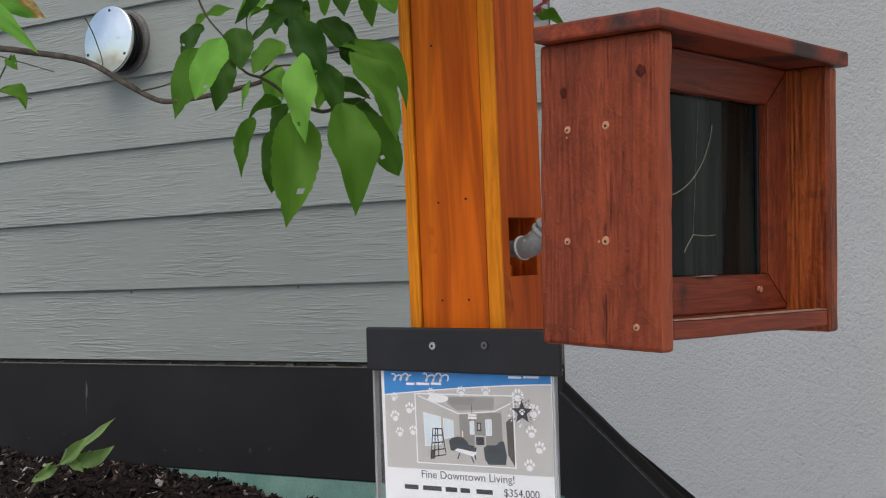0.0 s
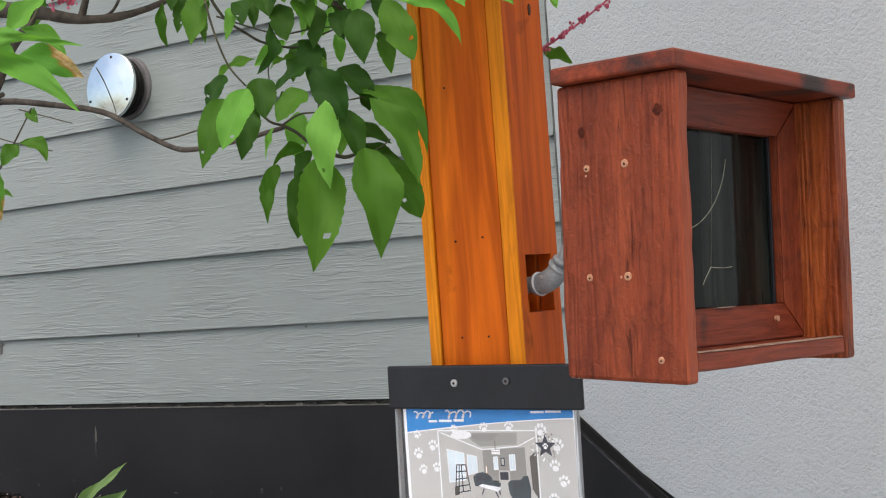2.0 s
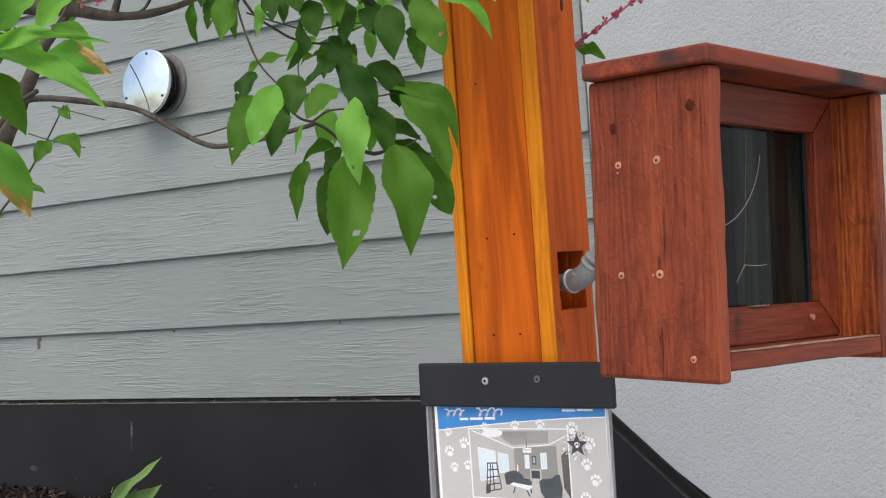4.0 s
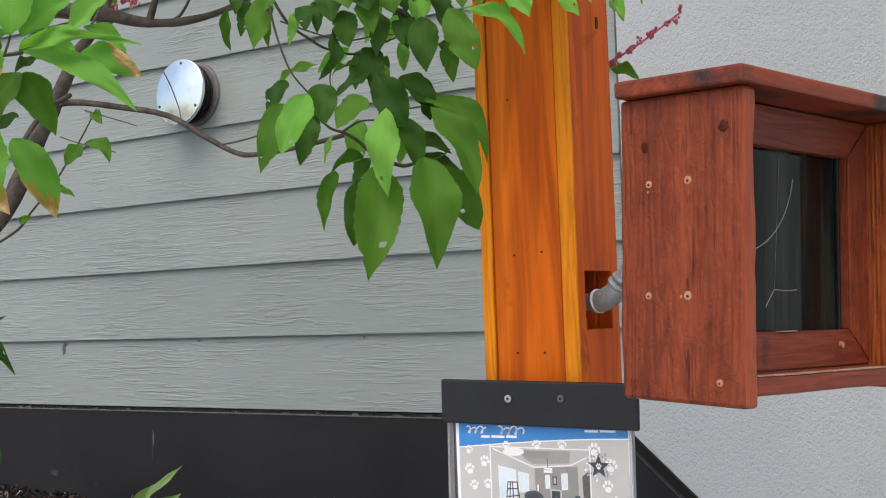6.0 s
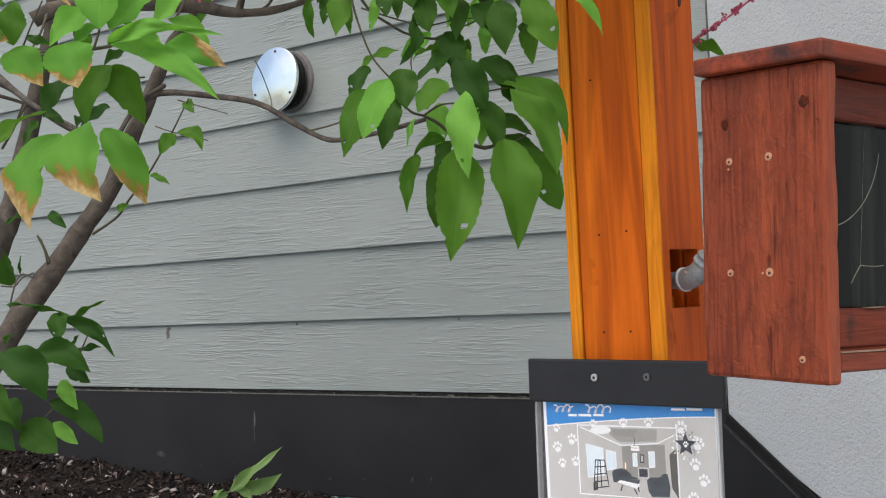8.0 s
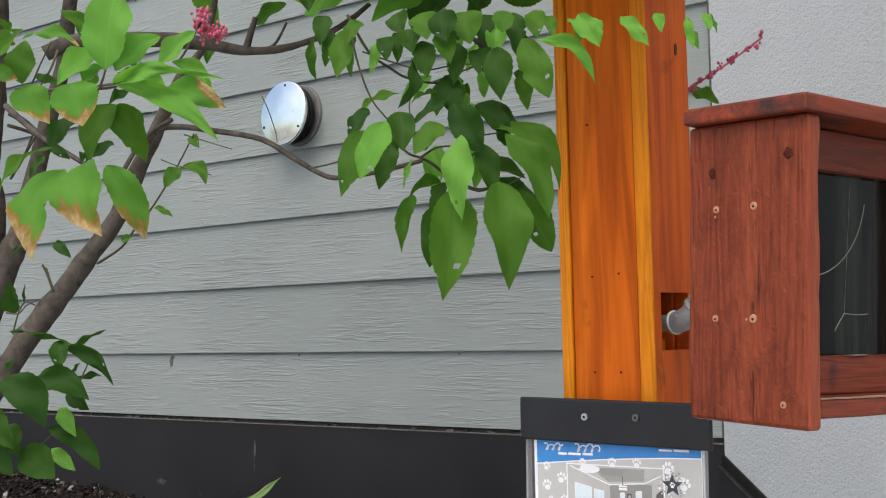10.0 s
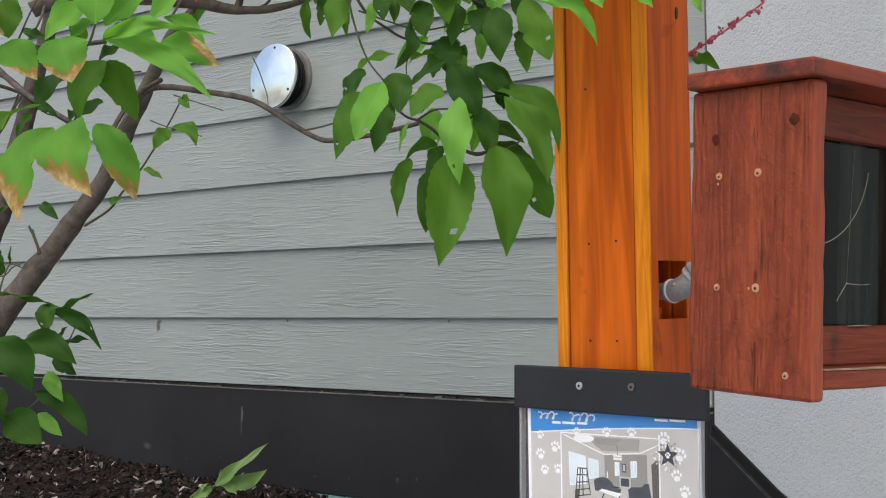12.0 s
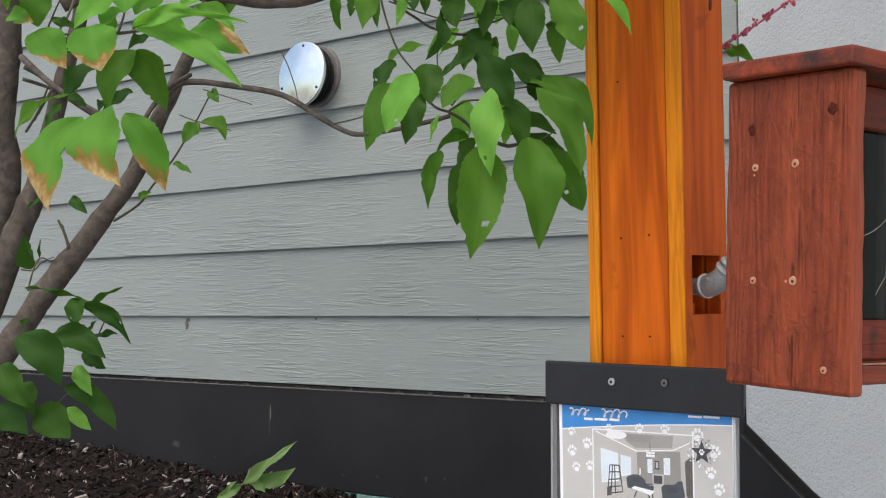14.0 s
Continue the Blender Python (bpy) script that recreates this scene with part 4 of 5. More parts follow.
    # paw prints and star badge
    for u, v, size, tl in ((440, 404, 0.0092, -0.3), (357, 446, 0.0092, 0.2), (356, 342, 0.0072, -0.3), (560, 318, 0.0070, 0.0), (722, 315, 0.0080, 0.2), (852, 313, 0.0082, -0.1), (1013, 336, 0.0102, 0.0), (1092, 418, 0.0104, -0.3), (1074, 522, 0.0094, 0.1), (1112, 602, 0.0096, -0.3), (1058, 692, 0.0094, 0.0), (380, 532, 0.0082, 0.2), (455, 522, 0.0082, -0.2)):
        cx, cz = q2([(u, v)])[0]
        paw(cx, cz, size, tl, 12, root)
    cx, cz = q2([(1032, 420)])[0]
    speck = random.Random(3)
    for k in range(46):
        a, r = speck.uniform(0, 6.28), speck.uniform(0.010, 0.0165)
        shape("badge_speck", oval(cx + r * math.cos(a), cz + r * 0.95 * math.sin(a), speck.uniform(0.0006, 0.0017), speck.uniform(0.0005, 0.0014), 6, a), 13, speck.choice((PRINT_WHITE, PRINT_WHITE, ROOM_DIM)), root)
    star = []
    for i in range(10):
        r = 0.0128 if i % 2 == 0 else 0.0056
        a = math.pi / 2 + i * math.pi / 5
        star.append((cx + r * math.cos(a), cz + r * math.sin(a)))
    shape("star_badge", star, 14, INK, root, "black printed star")
    paw(cx, cz, 0.0048, 0, 15, root)
    writing("Fine Downtown Living!", 0.049, 0.165, -0.1165, 4, INK, root)
    for x0, x1 in ((0.026, 0.044), (0.050, 0.074), (0.079, 0.094), (0.098, 0.110), (0.118, 0.138)):
        flat("line_bar", x0, x1, -0.130, -0.125, 4, INK, root)
    writing("$354,000", 0.152, 0.194, -0.1305, 4, INK, root)
    for x0, x1, mm in ((0.012, 0.066, ROOM_WALL), (0.078, 0.134, TAN), (0.146, 0.2, ROOM_DIM)):
        flat("small_photo", x0, x1, -0.186, -0.141, 4, mm, root)
    for i in range(8):
        flat("text_bar", 0.012, 0.2 - 0.03 * rnd.random(), -0.20 - 0.0075 * i, -0.1968 - 0.0075 * i, 4, TAUPE, root)
    tagged(root, "printed property flyer with blue band in a sleeve", "flyer")
    return root


flyer()


# ---- shrub ----
def leaf_mesh(name, seed, bend, cup, bite=False):
    """A unit leaf along +y: pointed oval, folded along its midrib, drooping, with a faintly toothed edge."""
    rnd = random.Random(seed)
    bm = bmesh.new()
    n, rows = 28, []
    for i in range(n + 1):
        t = i / n
        w = 0.52 * math.sin(math.pi * t ** 0.93) ** 0.76 * (1.0 - 0.25 * t ** 4)
        if i in (0, n):
            w = 0.004
        w *= 1 + 0.03 * rnd.uniform(-1, 1) + (0.025 if i % 2 else -0.025)
        z = -bend * t * t + 0.025 * math.sin(t * 7 + seed)
        row = []
        for j in range(-3, 4):
            s = j / 3
            ww = w
            if bite and i in (20, 21, 22) and j >= 2:
                ww = w * 0.8
            row.append(bm.verts.new((ww * s, t, z + cup * abs(s) * w + 0.10 * w * abs(s) * math.sin(11 * t + 2.5 * s + seed))))
        rows.append(row)
    for a, b in zip(rows, rows[1:]):
        for j in range(6):
            if bite and (a is rows[20] or a is rows[21]) and j == 3:
                continue
            bm.faces.new((a[j], a[j + 1], b[j + 1], b[j]))
    me = bpy.data.meshes.new(name)
    bm.to_mesh(me)
    bm.free()
    for p in me.polygons:
        p.use_smooth = True
    return me


LEAVES = {}
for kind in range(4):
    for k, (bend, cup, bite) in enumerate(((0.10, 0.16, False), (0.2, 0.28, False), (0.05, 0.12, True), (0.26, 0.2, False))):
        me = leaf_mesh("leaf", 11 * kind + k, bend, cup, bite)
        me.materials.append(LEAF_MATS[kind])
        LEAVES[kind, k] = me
leaf_random = random.Random(21)


def leaf(parent, a, b, width, kind):
    a, b = Vector(a), Vector(b)
    length = (b - a).length
    y = (b - a) / length
    face = Vector((0.55 + leaf_random.gauss(0, 0.2), -0.75 + leaf_random.gauss(0, 0.2), 0.22 + leaf_random.gauss(0, 0.2)))
    z = (face - y * face.dot(y)).normalized()
    x = y.cross(z)
    ob = new("leaf", LEAVES[kind, (0, 1, 3, 0, 1, 3, 0, 1, 2)[leaf_random.randrange(9)]])
    m = Matrix((x * width, y * length, z * length)).transposed().to_4x4()
    m.translation = a
    ob.parent = parent
    ob.matrix_parent_inverse = parent.matrix_world.inverted()
    ob.matrix_world = m
    return ob


def blade(seed, kind, bow, arch, cup, stretch):
    """One leaf of its own along +y: pointed at both ends, finely toothed, bowed sideways and arched over its length."""
    rnd = random.Random(seed)
    pa, pb = rnd.uniform(0.62, 0.85), rnd.uniform(0.85, 1.15)
    peak = (pa / (pa + pb)) ** pa * (pb / (pa + pb)) ** pb
    n, rows, verts, faces = 22, [], [], []
    wave, turn = rnd.uniform(0, 6.3), rnd.uniform(-0.5, 0.5)
    bite = {(rnd.randrange(11, 19), rnd.choice((-1, 1)))} if rnd.random() < 0.3 else set()
    gaps = {(rnd.randrange(15, 18), rnd.choice((1, 4)))} if rnd.random() < 0.22 else set()
    for i in range(n + 1):
        t = i / n
        w = 0.5 * (t ** pa) * ((1 - t) ** pb) / peak if 0 < i < n else 0.006
        tooth = 1 + (0.022 if i % 2 else -0.022) + 0.025 * rnd.uniform(-1, 1)
        row = []
        for j in range(-3, 4):
            q = j / 3
            ww = w * (tooth if abs(j) == 3 else 1)
            if abs(j) == 3 and any(i == r and (j > 0) == (d > 0) for r, d in bite):
                ww *= 0.78
            lift = cup * abs(q) * w + 0.13 * w * abs(q) * math.sin(11 * t + 2.2 * q + wave) + turn * t * q * w * 0.5
            row.append(len(verts))
            verts.append((ww * q + bow * stretch * 4 * t * (1 - t), t, arch * 4 * t * (1 - t) + lift))
        rows.append(row)
    for a, b in zip(rows, rows[1:]):
        faces += [(a[j], a[j + 1], b[j + 1], b[j]) for j in range(6) if (a[0] // 7, j) not in gaps]
    me = bpy.data.meshes.new("leaf")
    me.from_pydata(verts, [], faces)
    me.materials.append(LEAF_MATS[kind])
    for p in me.polygons:
        p.use_smooth = True
    return me


def sprig(parent, rows):
    """Leaves by their foot, tip, width, kind, sideways bow and roll about their length."""
    for ax, ay, az, bx, by, bz, width, kind, bow, roll in rows:
        a, b = Vector((ax, ay, az)), Vector((bx, by, bz))
        length = (b - a).length
        y = (b - a) / length
        face = Vector((0.55 + leaf_random.gauss(0, 0.16), -0.75 + leaf_random.gauss(0, 0.16), 0.3 + leaf_random.gauss(0, 0.16)))
        z = (face - y * face.dot(y)).normalized()
        z.rotate(Matrix.Rotation(radians(roll) * leaf_random.choice((-1, 1)), 3, y))
        x = y.cross(z)
        me = blade(leaf_random.randrange(10 ** 6), kind, bow, leaf_random.uniform(0.02, 0.13), leaf_random.uniform(0.15, 0.6) * width / length, length / width)
        ob = new("leaf", me)
        m = Matrix((x * width, y * length, z * length)).transposed().to_4x4()
        m.translation = a
        ob.parent = parent
        ob.matrix_parent_inverse = parent.matrix_world.inverted()
        ob.matrix_world = m


def limb(parent, name, rows):
    rows = [(x, y, z, r * 0.86) for x, y, z, r in rows]
    thick = rows[0][3] > 0.006
    return part(name, tube(rows, 14 if thick else 7, 0.22 if thick else 0.1), BARK if rows[0][3] > 0.0022 else GREEN_TWIG, parent, "", True)


def raceme(parent, pts, count, size=1.0):
    """A stalk beset with small pink buds."""
    rnd = random.Random(count)
    stalk = part("flower_stalk", tube([(*p, 0.0012) for p in pts], 6), PINK, parent, "pink flower stalk")
    for i in range(count):
        t = (i + 0.6 * rnd.random()) / count * (len(pts) - 1.001)
        k = int(t)
        c = Vector(pts[k]).lerp(Vector(pts[k + 1]), t - k) + Vector([rnd.gauss(0, 0.0036) for _ in range(3)])
        bm = bmesh.new()
        for _ in range(3):
            d = Vector([rnd.gauss(0, 0.002) for _ in range(3)])
            bmesh.ops.create_icosphere(bm, subdivisions=1, radius=size * rnd.uniform(0.0012, 0.0027), matrix=Matrix.Translation(c + d) @ Matrix.Diagonal((1, 1, rnd.uniform(1, 1.7), 1)))
        part("flower_bud", bm, PINK, stalk, "", True)
    return stalk


shrub = empty("shrub", pose(0, 0, 0))
tagged(shrub, "leafy green shrub with scorched leaf tips in the mulch", "shrub")
sprig(shrub, [  # hanging cluster beside the post
    (1.984, -1.440, 0.361, 1.984, -1.459, 0.259, 0.044, 0, 0.00, 0),
    (1.962, -1.431, 0.353, 1.963, -1.451, 0.290, 0.025, 3, 0.00, 0),
    (2.014, -1.412, 0.367, 2.028, -1.418, 0.267, 0.043, 0, 0.00, 0),
    (2.001, -1.371, 0.365, 2.033, -1.356, 0.303, 0.031, 0, 0.00, 0),
    (1.998, -1.444, 0.409, 2.004, -1.453, 0.330, 0.031, 1, 0.00, 0),
    (2.018, -1.404, 0.412, 2.055, -1.391, 0.331, 0.031, 0, -0.09, 0),
    (1.996, -1.397, 0.421, 2.054, -1.371, 0.359, 0.024, 0, -0.25, 0),
    (1.961, -1.503, 0.419, 1.951, -1.529, 0.366, 0.029, 1, 0.00, 0),
    (1.925, -1.494, 0.416, 1.917, -1.518, 0.354, 0.028, 0, 0.00, 0),
    (1.936, -1.470, 0.412, 1.936, -1.488, 0.361, 0.022, 3, 0.00, 0),
])
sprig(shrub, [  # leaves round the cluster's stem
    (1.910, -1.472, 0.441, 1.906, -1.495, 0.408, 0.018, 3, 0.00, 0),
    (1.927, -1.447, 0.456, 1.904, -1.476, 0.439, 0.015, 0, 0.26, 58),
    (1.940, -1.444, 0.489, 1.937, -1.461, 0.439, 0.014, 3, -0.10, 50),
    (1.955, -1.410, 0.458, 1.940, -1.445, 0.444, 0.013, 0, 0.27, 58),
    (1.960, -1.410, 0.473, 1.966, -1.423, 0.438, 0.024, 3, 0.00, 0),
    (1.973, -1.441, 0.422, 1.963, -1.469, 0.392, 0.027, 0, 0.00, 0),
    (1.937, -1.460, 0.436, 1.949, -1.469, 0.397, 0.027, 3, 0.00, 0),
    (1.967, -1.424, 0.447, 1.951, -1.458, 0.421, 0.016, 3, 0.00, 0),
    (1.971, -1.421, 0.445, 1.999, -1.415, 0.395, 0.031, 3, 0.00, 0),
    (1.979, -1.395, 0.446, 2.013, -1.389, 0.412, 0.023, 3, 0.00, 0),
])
# kind 3 carries the shade inside the cluster in its colour
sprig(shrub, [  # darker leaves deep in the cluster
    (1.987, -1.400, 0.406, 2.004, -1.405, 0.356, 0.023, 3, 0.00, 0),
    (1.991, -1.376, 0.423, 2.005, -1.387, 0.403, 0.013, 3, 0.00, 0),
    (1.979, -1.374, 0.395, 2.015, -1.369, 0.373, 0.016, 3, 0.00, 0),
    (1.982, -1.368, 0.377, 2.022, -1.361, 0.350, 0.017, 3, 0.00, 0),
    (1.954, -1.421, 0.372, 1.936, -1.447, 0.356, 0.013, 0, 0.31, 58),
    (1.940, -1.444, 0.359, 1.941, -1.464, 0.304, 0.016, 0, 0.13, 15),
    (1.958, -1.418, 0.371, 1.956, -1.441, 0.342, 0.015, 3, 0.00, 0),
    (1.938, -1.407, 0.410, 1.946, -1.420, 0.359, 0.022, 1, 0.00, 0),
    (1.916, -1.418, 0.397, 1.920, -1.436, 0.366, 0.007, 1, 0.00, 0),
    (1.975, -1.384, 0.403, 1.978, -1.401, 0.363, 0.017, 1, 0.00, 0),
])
sprig(shrub, [  # leaves under the upper branch
    (2.068, -1.423, 0.488, 2.117, -1.404, 0.444, 0.013, 1, -0.20, 0),
    (2.036, -1.398, 0.499, 2.060, -1.392, 0.441, 0.030, 0, 0.00, 0),
    (2.011, -1.403, 0.494, 2.018, -1.409, 0.442, 0.028, 3, 0.00, 0),
    (1.992, -1.398, 0.497, 1.996, -1.413, 0.469, 0.023, 3, 0.00, 0),
    (2.021, -1.377, 0.474, 2.031, -1.386, 0.434, 0.016, 0, 0.00, 0),
    (2.010, -1.373, 0.476, 2.032, -1.378, 0.458, 0.012, 3, 0.00, 0),
    (2.018, -1.383, 0.511, 2.033, -1.387, 0.472, 0.018, 3, 0.00, 0),
    (1.944, -1.432, 0.506, 1.956, -1.439, 0.469, 0.023, 3, 0.00, 0),
    (1.965, -1.429, 0.510, 1.980, -1.435, 0.478, 0.022, 0, 0.00, 0),
    (1.966, -1.408, 0.505, 1.970, -1.419, 0.461, 0.019, 3, 0.00, 0),
])
sprig(shrub, [  # leaves of the upper branch over the siding
    (1.895, -1.481, 0.516, 1.893, -1.496, 0.468, 0.025, 0, 0.00, 0),
    (1.879, -1.466, 0.512, 1.890, -1.473, 0.473, 0.010, 0, 0.00, 0),
    (1.871, -1.477, 0.519, 1.873, -1.491, 0.483, 0.013, 3, 0.00, 0),
    (1.905, -1.454, 0.506, 1.909, -1.468, 0.473, 0.011, 1, 0.00, 0),
    (1.913, -1.449, 0.512, 1.923, -1.460, 0.486, 0.017, 3, 0.00, 0),
    (1.916, -1.435, 0.518, 1.924, -1.445, 0.485, 0.013, 3, 0.00, 0),
    (1.932, -1.435, 0.519, 1.942, -1.445, 0.493, 0.023, 3, 0.00, 0),
    (1.904, -1.475, 0.524, 1.904, -1.495, 0.499, 0.017, 0, 0.00, 0),
    (1.950, -1.437, 0.531, 1.961, -1.445, 0.502, 0.028, 0, 0.00, 0),
])
sprig(shrub, [  # leaves at the top of the post
    (1.970, -1.433, 0.531, 1.981, -1.441, 0.498, 0.028, 3, 0.00, 0),
    (1.980, -1.412, 0.531, 1.992, -1.419, 0.497, 0.033, 0, 0.00, 0),
    (1.996, -1.383, 0.519, 2.002, -1.396, 0.486, 0.021, 1, 0.00, 0),
    (2.016, -1.384, 0.529, 2.027, -1.390, 0.489, 0.020, 3, 0.00, 0),
    (2.039, -1.380, 0.528, 2.047, -1.391, 0.498, 0.020, 0, 0.00, 0),
    (2.091, -1.401, 0.507, 2.106, -1.409, 0.482, 0.014, 1, 0.00, 0),
    (2.103, -1.406, 0.508, 2.125, -1.407, 0.475, 0.018, 1, 0.00, 0),
    (2.109, -1.390, 0.507, 2.121, -1.399, 0.481, 0.010, 1, 0.00, 0),
    (2.065, -1.396, 0.515, 2.076, -1.407, 0.492, 0.012, 0, 0.00, 0),
])
sprig(shrub, [  # leaves hanging in front of the post
    (2.123, -1.369, 0.509, 2.151, -1.368, 0.478, 0.014, 1, 0.00, 0),
    (2.160, -1.314, 0.512, 2.171, -1.323, 0.480, 0.010, 1, 0.00, 0),
    (2.137, -1.328, 0.517, 2.148, -1.339, 0.495, 0.011, 1, 0.00, 0),
    (2.174, -1.307, 0.514, 2.186, -1.319, 0.494, 0.009, 1, 0.00, 0),
    (1.849, -1.482, 0.516, 1.845, -1.475, 0.477, 0.010, 0, 0.14, 40),
    (1.981, -1.386, 0.533, 1.989, -1.396, 0.503, 0.025, 3, 0.00, 0),
    (2.021, -1.405, 0.526, 2.028, -1.418, 0.502, 0.021, 0, 0.00, 0),
    (1.868, -1.485, 0.534, 1.873, -1.497, 0.502, 0.019, 3, 0.00, 0),
    (1.913, -1.430, 0.539, 1.926, -1.438, 0.514, 0.024, 3, 0.00, 0),
])
sprig(shrub, [  # scorched leaves near the stems
    (1.916, -1.804, 0.356, 1.916, -1.831, 0.288, 0.035, 2, 0.12, 0),
    (1.937, -1.802, 0.359, 1.964, -1.807, 0.304, 0.042, 2, 0.07, 0),
    (1.929, -1.778, 0.360, 1.954, -1.762, 0.304, 0.025, 2, -0.09, 0),
    (1.914, -1.759, 0.410, 1.911, -1.779, 0.364, 0.026, 0, 0.11, 0),
    (1.914, -1.759, 0.409, 1.935, -1.746, 0.364, 0.026, 0, -0.10, 0),
    (1.939, -1.814, 0.415, 1.955, -1.816, 0.382, 0.035, 2, 0.00, 0),
    (1.901, -1.834, 0.413, 1.922, -1.821, 0.387, 0.027, 2, 0.00, 0),
    (1.892, -1.808, 0.410, 1.917, -1.805, 0.401, 0.011, 3, 0.00, 0),
    (1.954, -1.796, 0.425, 1.953, -1.785, 0.485, 0.036, 1, 0.00, 0),
])
sprig(shrub, [  # young leaves of the near shoot
    (1.932, -1.789, 0.444, 1.925, -1.817, 0.415, 0.021, 1, 0.00, 0),
    (1.895, -1.826, 0.419, 1.893, -1.822, 0.452, 0.022, 0, 0.00, 0),
    (1.894, -1.850, 0.428, 1.927, -1.845, 0.451, 0.020, 0, 0.00, 0),
    (1.885, -1.843, 0.425, 1.910, -1.839, 0.418, 0.014, 2, 0.00, 0),
    (1.883, -1.819, 0.455, 1.914, -1.790, 0.449, 0.009, 2, -0.21, 30),
    (1.903, -1.799, 0.477, 1.916, -1.787, 0.450, 0.011, 0, -0.18, 20),
    (1.959, -1.794, 0.415, 2.043, -1.762, 0.410, 0.010, 1, -0.15, 50),
    (1.942, -1.779, 0.428, 1.958, -1.750, 0.456, 0.022, 1, 0.00, 0),
    (1.966, -1.757, 0.432, 1.979, -1.734, 0.459, 0.015, 1, 0.00, 0),
])
sprig(shrub, [  # long young leaves of the near shoot
    (1.968, -1.748, 0.436, 1.991, -1.729, 0.410, 0.011, 1, -0.17, 0),
    (1.964, -1.795, 0.413, 2.035, -1.761, 0.368, 0.014, 1, -0.11, 20),
    (1.975, -1.757, 0.415, 2.011, -1.733, 0.397, 0.019, 2, -0.03, 0),
    (1.957, -1.766, 0.423, 1.972, -1.758, 0.407, 0.018, 1, 0.00, 0),
    (1.930, -1.757, 0.418, 1.936, -1.780, 0.404, 0.011, 3, 0.00, 0),
    (1.930, -1.780, 0.433, 1.934, -1.802, 0.416, 0.014, 1, 0.00, 0),
    (1.940, -1.757, 0.431, 1.943, -1.782, 0.417, 0.012, 0, 0.00, 0),
    (1.884, -1.808, 0.429, 1.910, -1.803, 0.419, 0.007, 3, 0.00, 0),
    (1.932, -1.768, 0.456, 1.943, -1.761, 0.433, 0.017, 0, 0.00, 0),
])
# kind 3 again: shade behind the shoot lies in the leaf colour
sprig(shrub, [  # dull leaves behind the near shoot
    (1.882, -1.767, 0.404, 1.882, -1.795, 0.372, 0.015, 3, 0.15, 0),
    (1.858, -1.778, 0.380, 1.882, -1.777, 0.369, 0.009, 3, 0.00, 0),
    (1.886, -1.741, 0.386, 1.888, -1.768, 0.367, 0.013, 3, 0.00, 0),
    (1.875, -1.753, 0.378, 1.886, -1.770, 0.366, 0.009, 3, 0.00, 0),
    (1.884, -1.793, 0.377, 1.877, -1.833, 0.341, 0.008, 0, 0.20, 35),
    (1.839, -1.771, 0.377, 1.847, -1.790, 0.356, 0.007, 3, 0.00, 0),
    (1.528, -1.368, 0.468, 1.548, -1.373, 0.452, 0.014, 0, 0.00, 0),
    (1.516, -1.375, 0.432, 1.548, -1.364, 0.409, 0.019, 0, -0.25, 0),
    (1.515, -1.377, 0.432, 1.517, -1.401, 0.406, 0.018, 0, 0.00, 0),
])
sprig(shrub, [  # small shoots
    (1.493, -1.397, 0.385, 1.521, -1.391, 0.371, 0.009, 0, 0.00, 0),
    (1.451, -1.413, 0.347, 1.476, -1.414, 0.351, 0.010, 0, 0.00, 0),
    (1.407, -1.475, 0.346, 1.433, -1.471, 0.326, 0.013, 3, 0.00, 0),
    (1.393, -1.498, 0.344, 1.396, -1.528, 0.330, 0.008, 3, 0.00, 0),
    (1.481, -1.576, 0.261, 1.497, -1.590, 0.296, 0.019, 3, 0.00, 0),
    (1.487, -1.567, 0.273, 1.505, -1.577, 0.292, 0.004, 3, 0.00, 0),
    (1.937, -1.737, 0.421, 1.948, -1.761, 0.437, 0.013, 0, 0.00, 0),
    (1.894, -1.763, 0.427, 1.906, -1.786, 0.439, 0.013, 0, 0.00, 0),
    (1.890, -1.832, 0.447, 1.904, -1.854, 0.461, 0.017, 0, 0.00, 0),
])
# low shoots: their shade under the shrub is in the kind 3 colour
sprig(shrub, [  # low leafy shoots
    (1.550, -1.560, 0.224, 1.596, -1.531, 0.182, 0.017, 3, -0.17, 0),
    (1.549, -1.561, 0.230, 1.564, -1.576, 0.199, 0.020, 3, 0.00, 0),
    (1.503, -1.595, 0.241, 1.555, -1.552, 0.226, 0.008, 3, -0.16, 40),
    (1.547, -1.546, 0.224, 1.575, -1.524, 0.241, 0.008, 3, -0.11, 40),
    (1.550, -1.598, 0.189, 1.599, -1.563, 0.169, 0.029, 3, -0.14, 0),
    (1.554, -1.557, 0.176, 1.583, -1.552, 0.158, 0.018, 3, 0.00, 0),
    (1.543, -1.627, 0.193, 1.584, -1.605, 0.144, 0.037, 3, -0.17, 0),
    (1.550, -1.564, 0.161, 1.577, -1.564, 0.131, 0.016, 1, 0.00, 0),
    (1.544, -1.575, 0.140, 1.593, -1.547, 0.096, 0.022, 3, -0.15, 0),
])
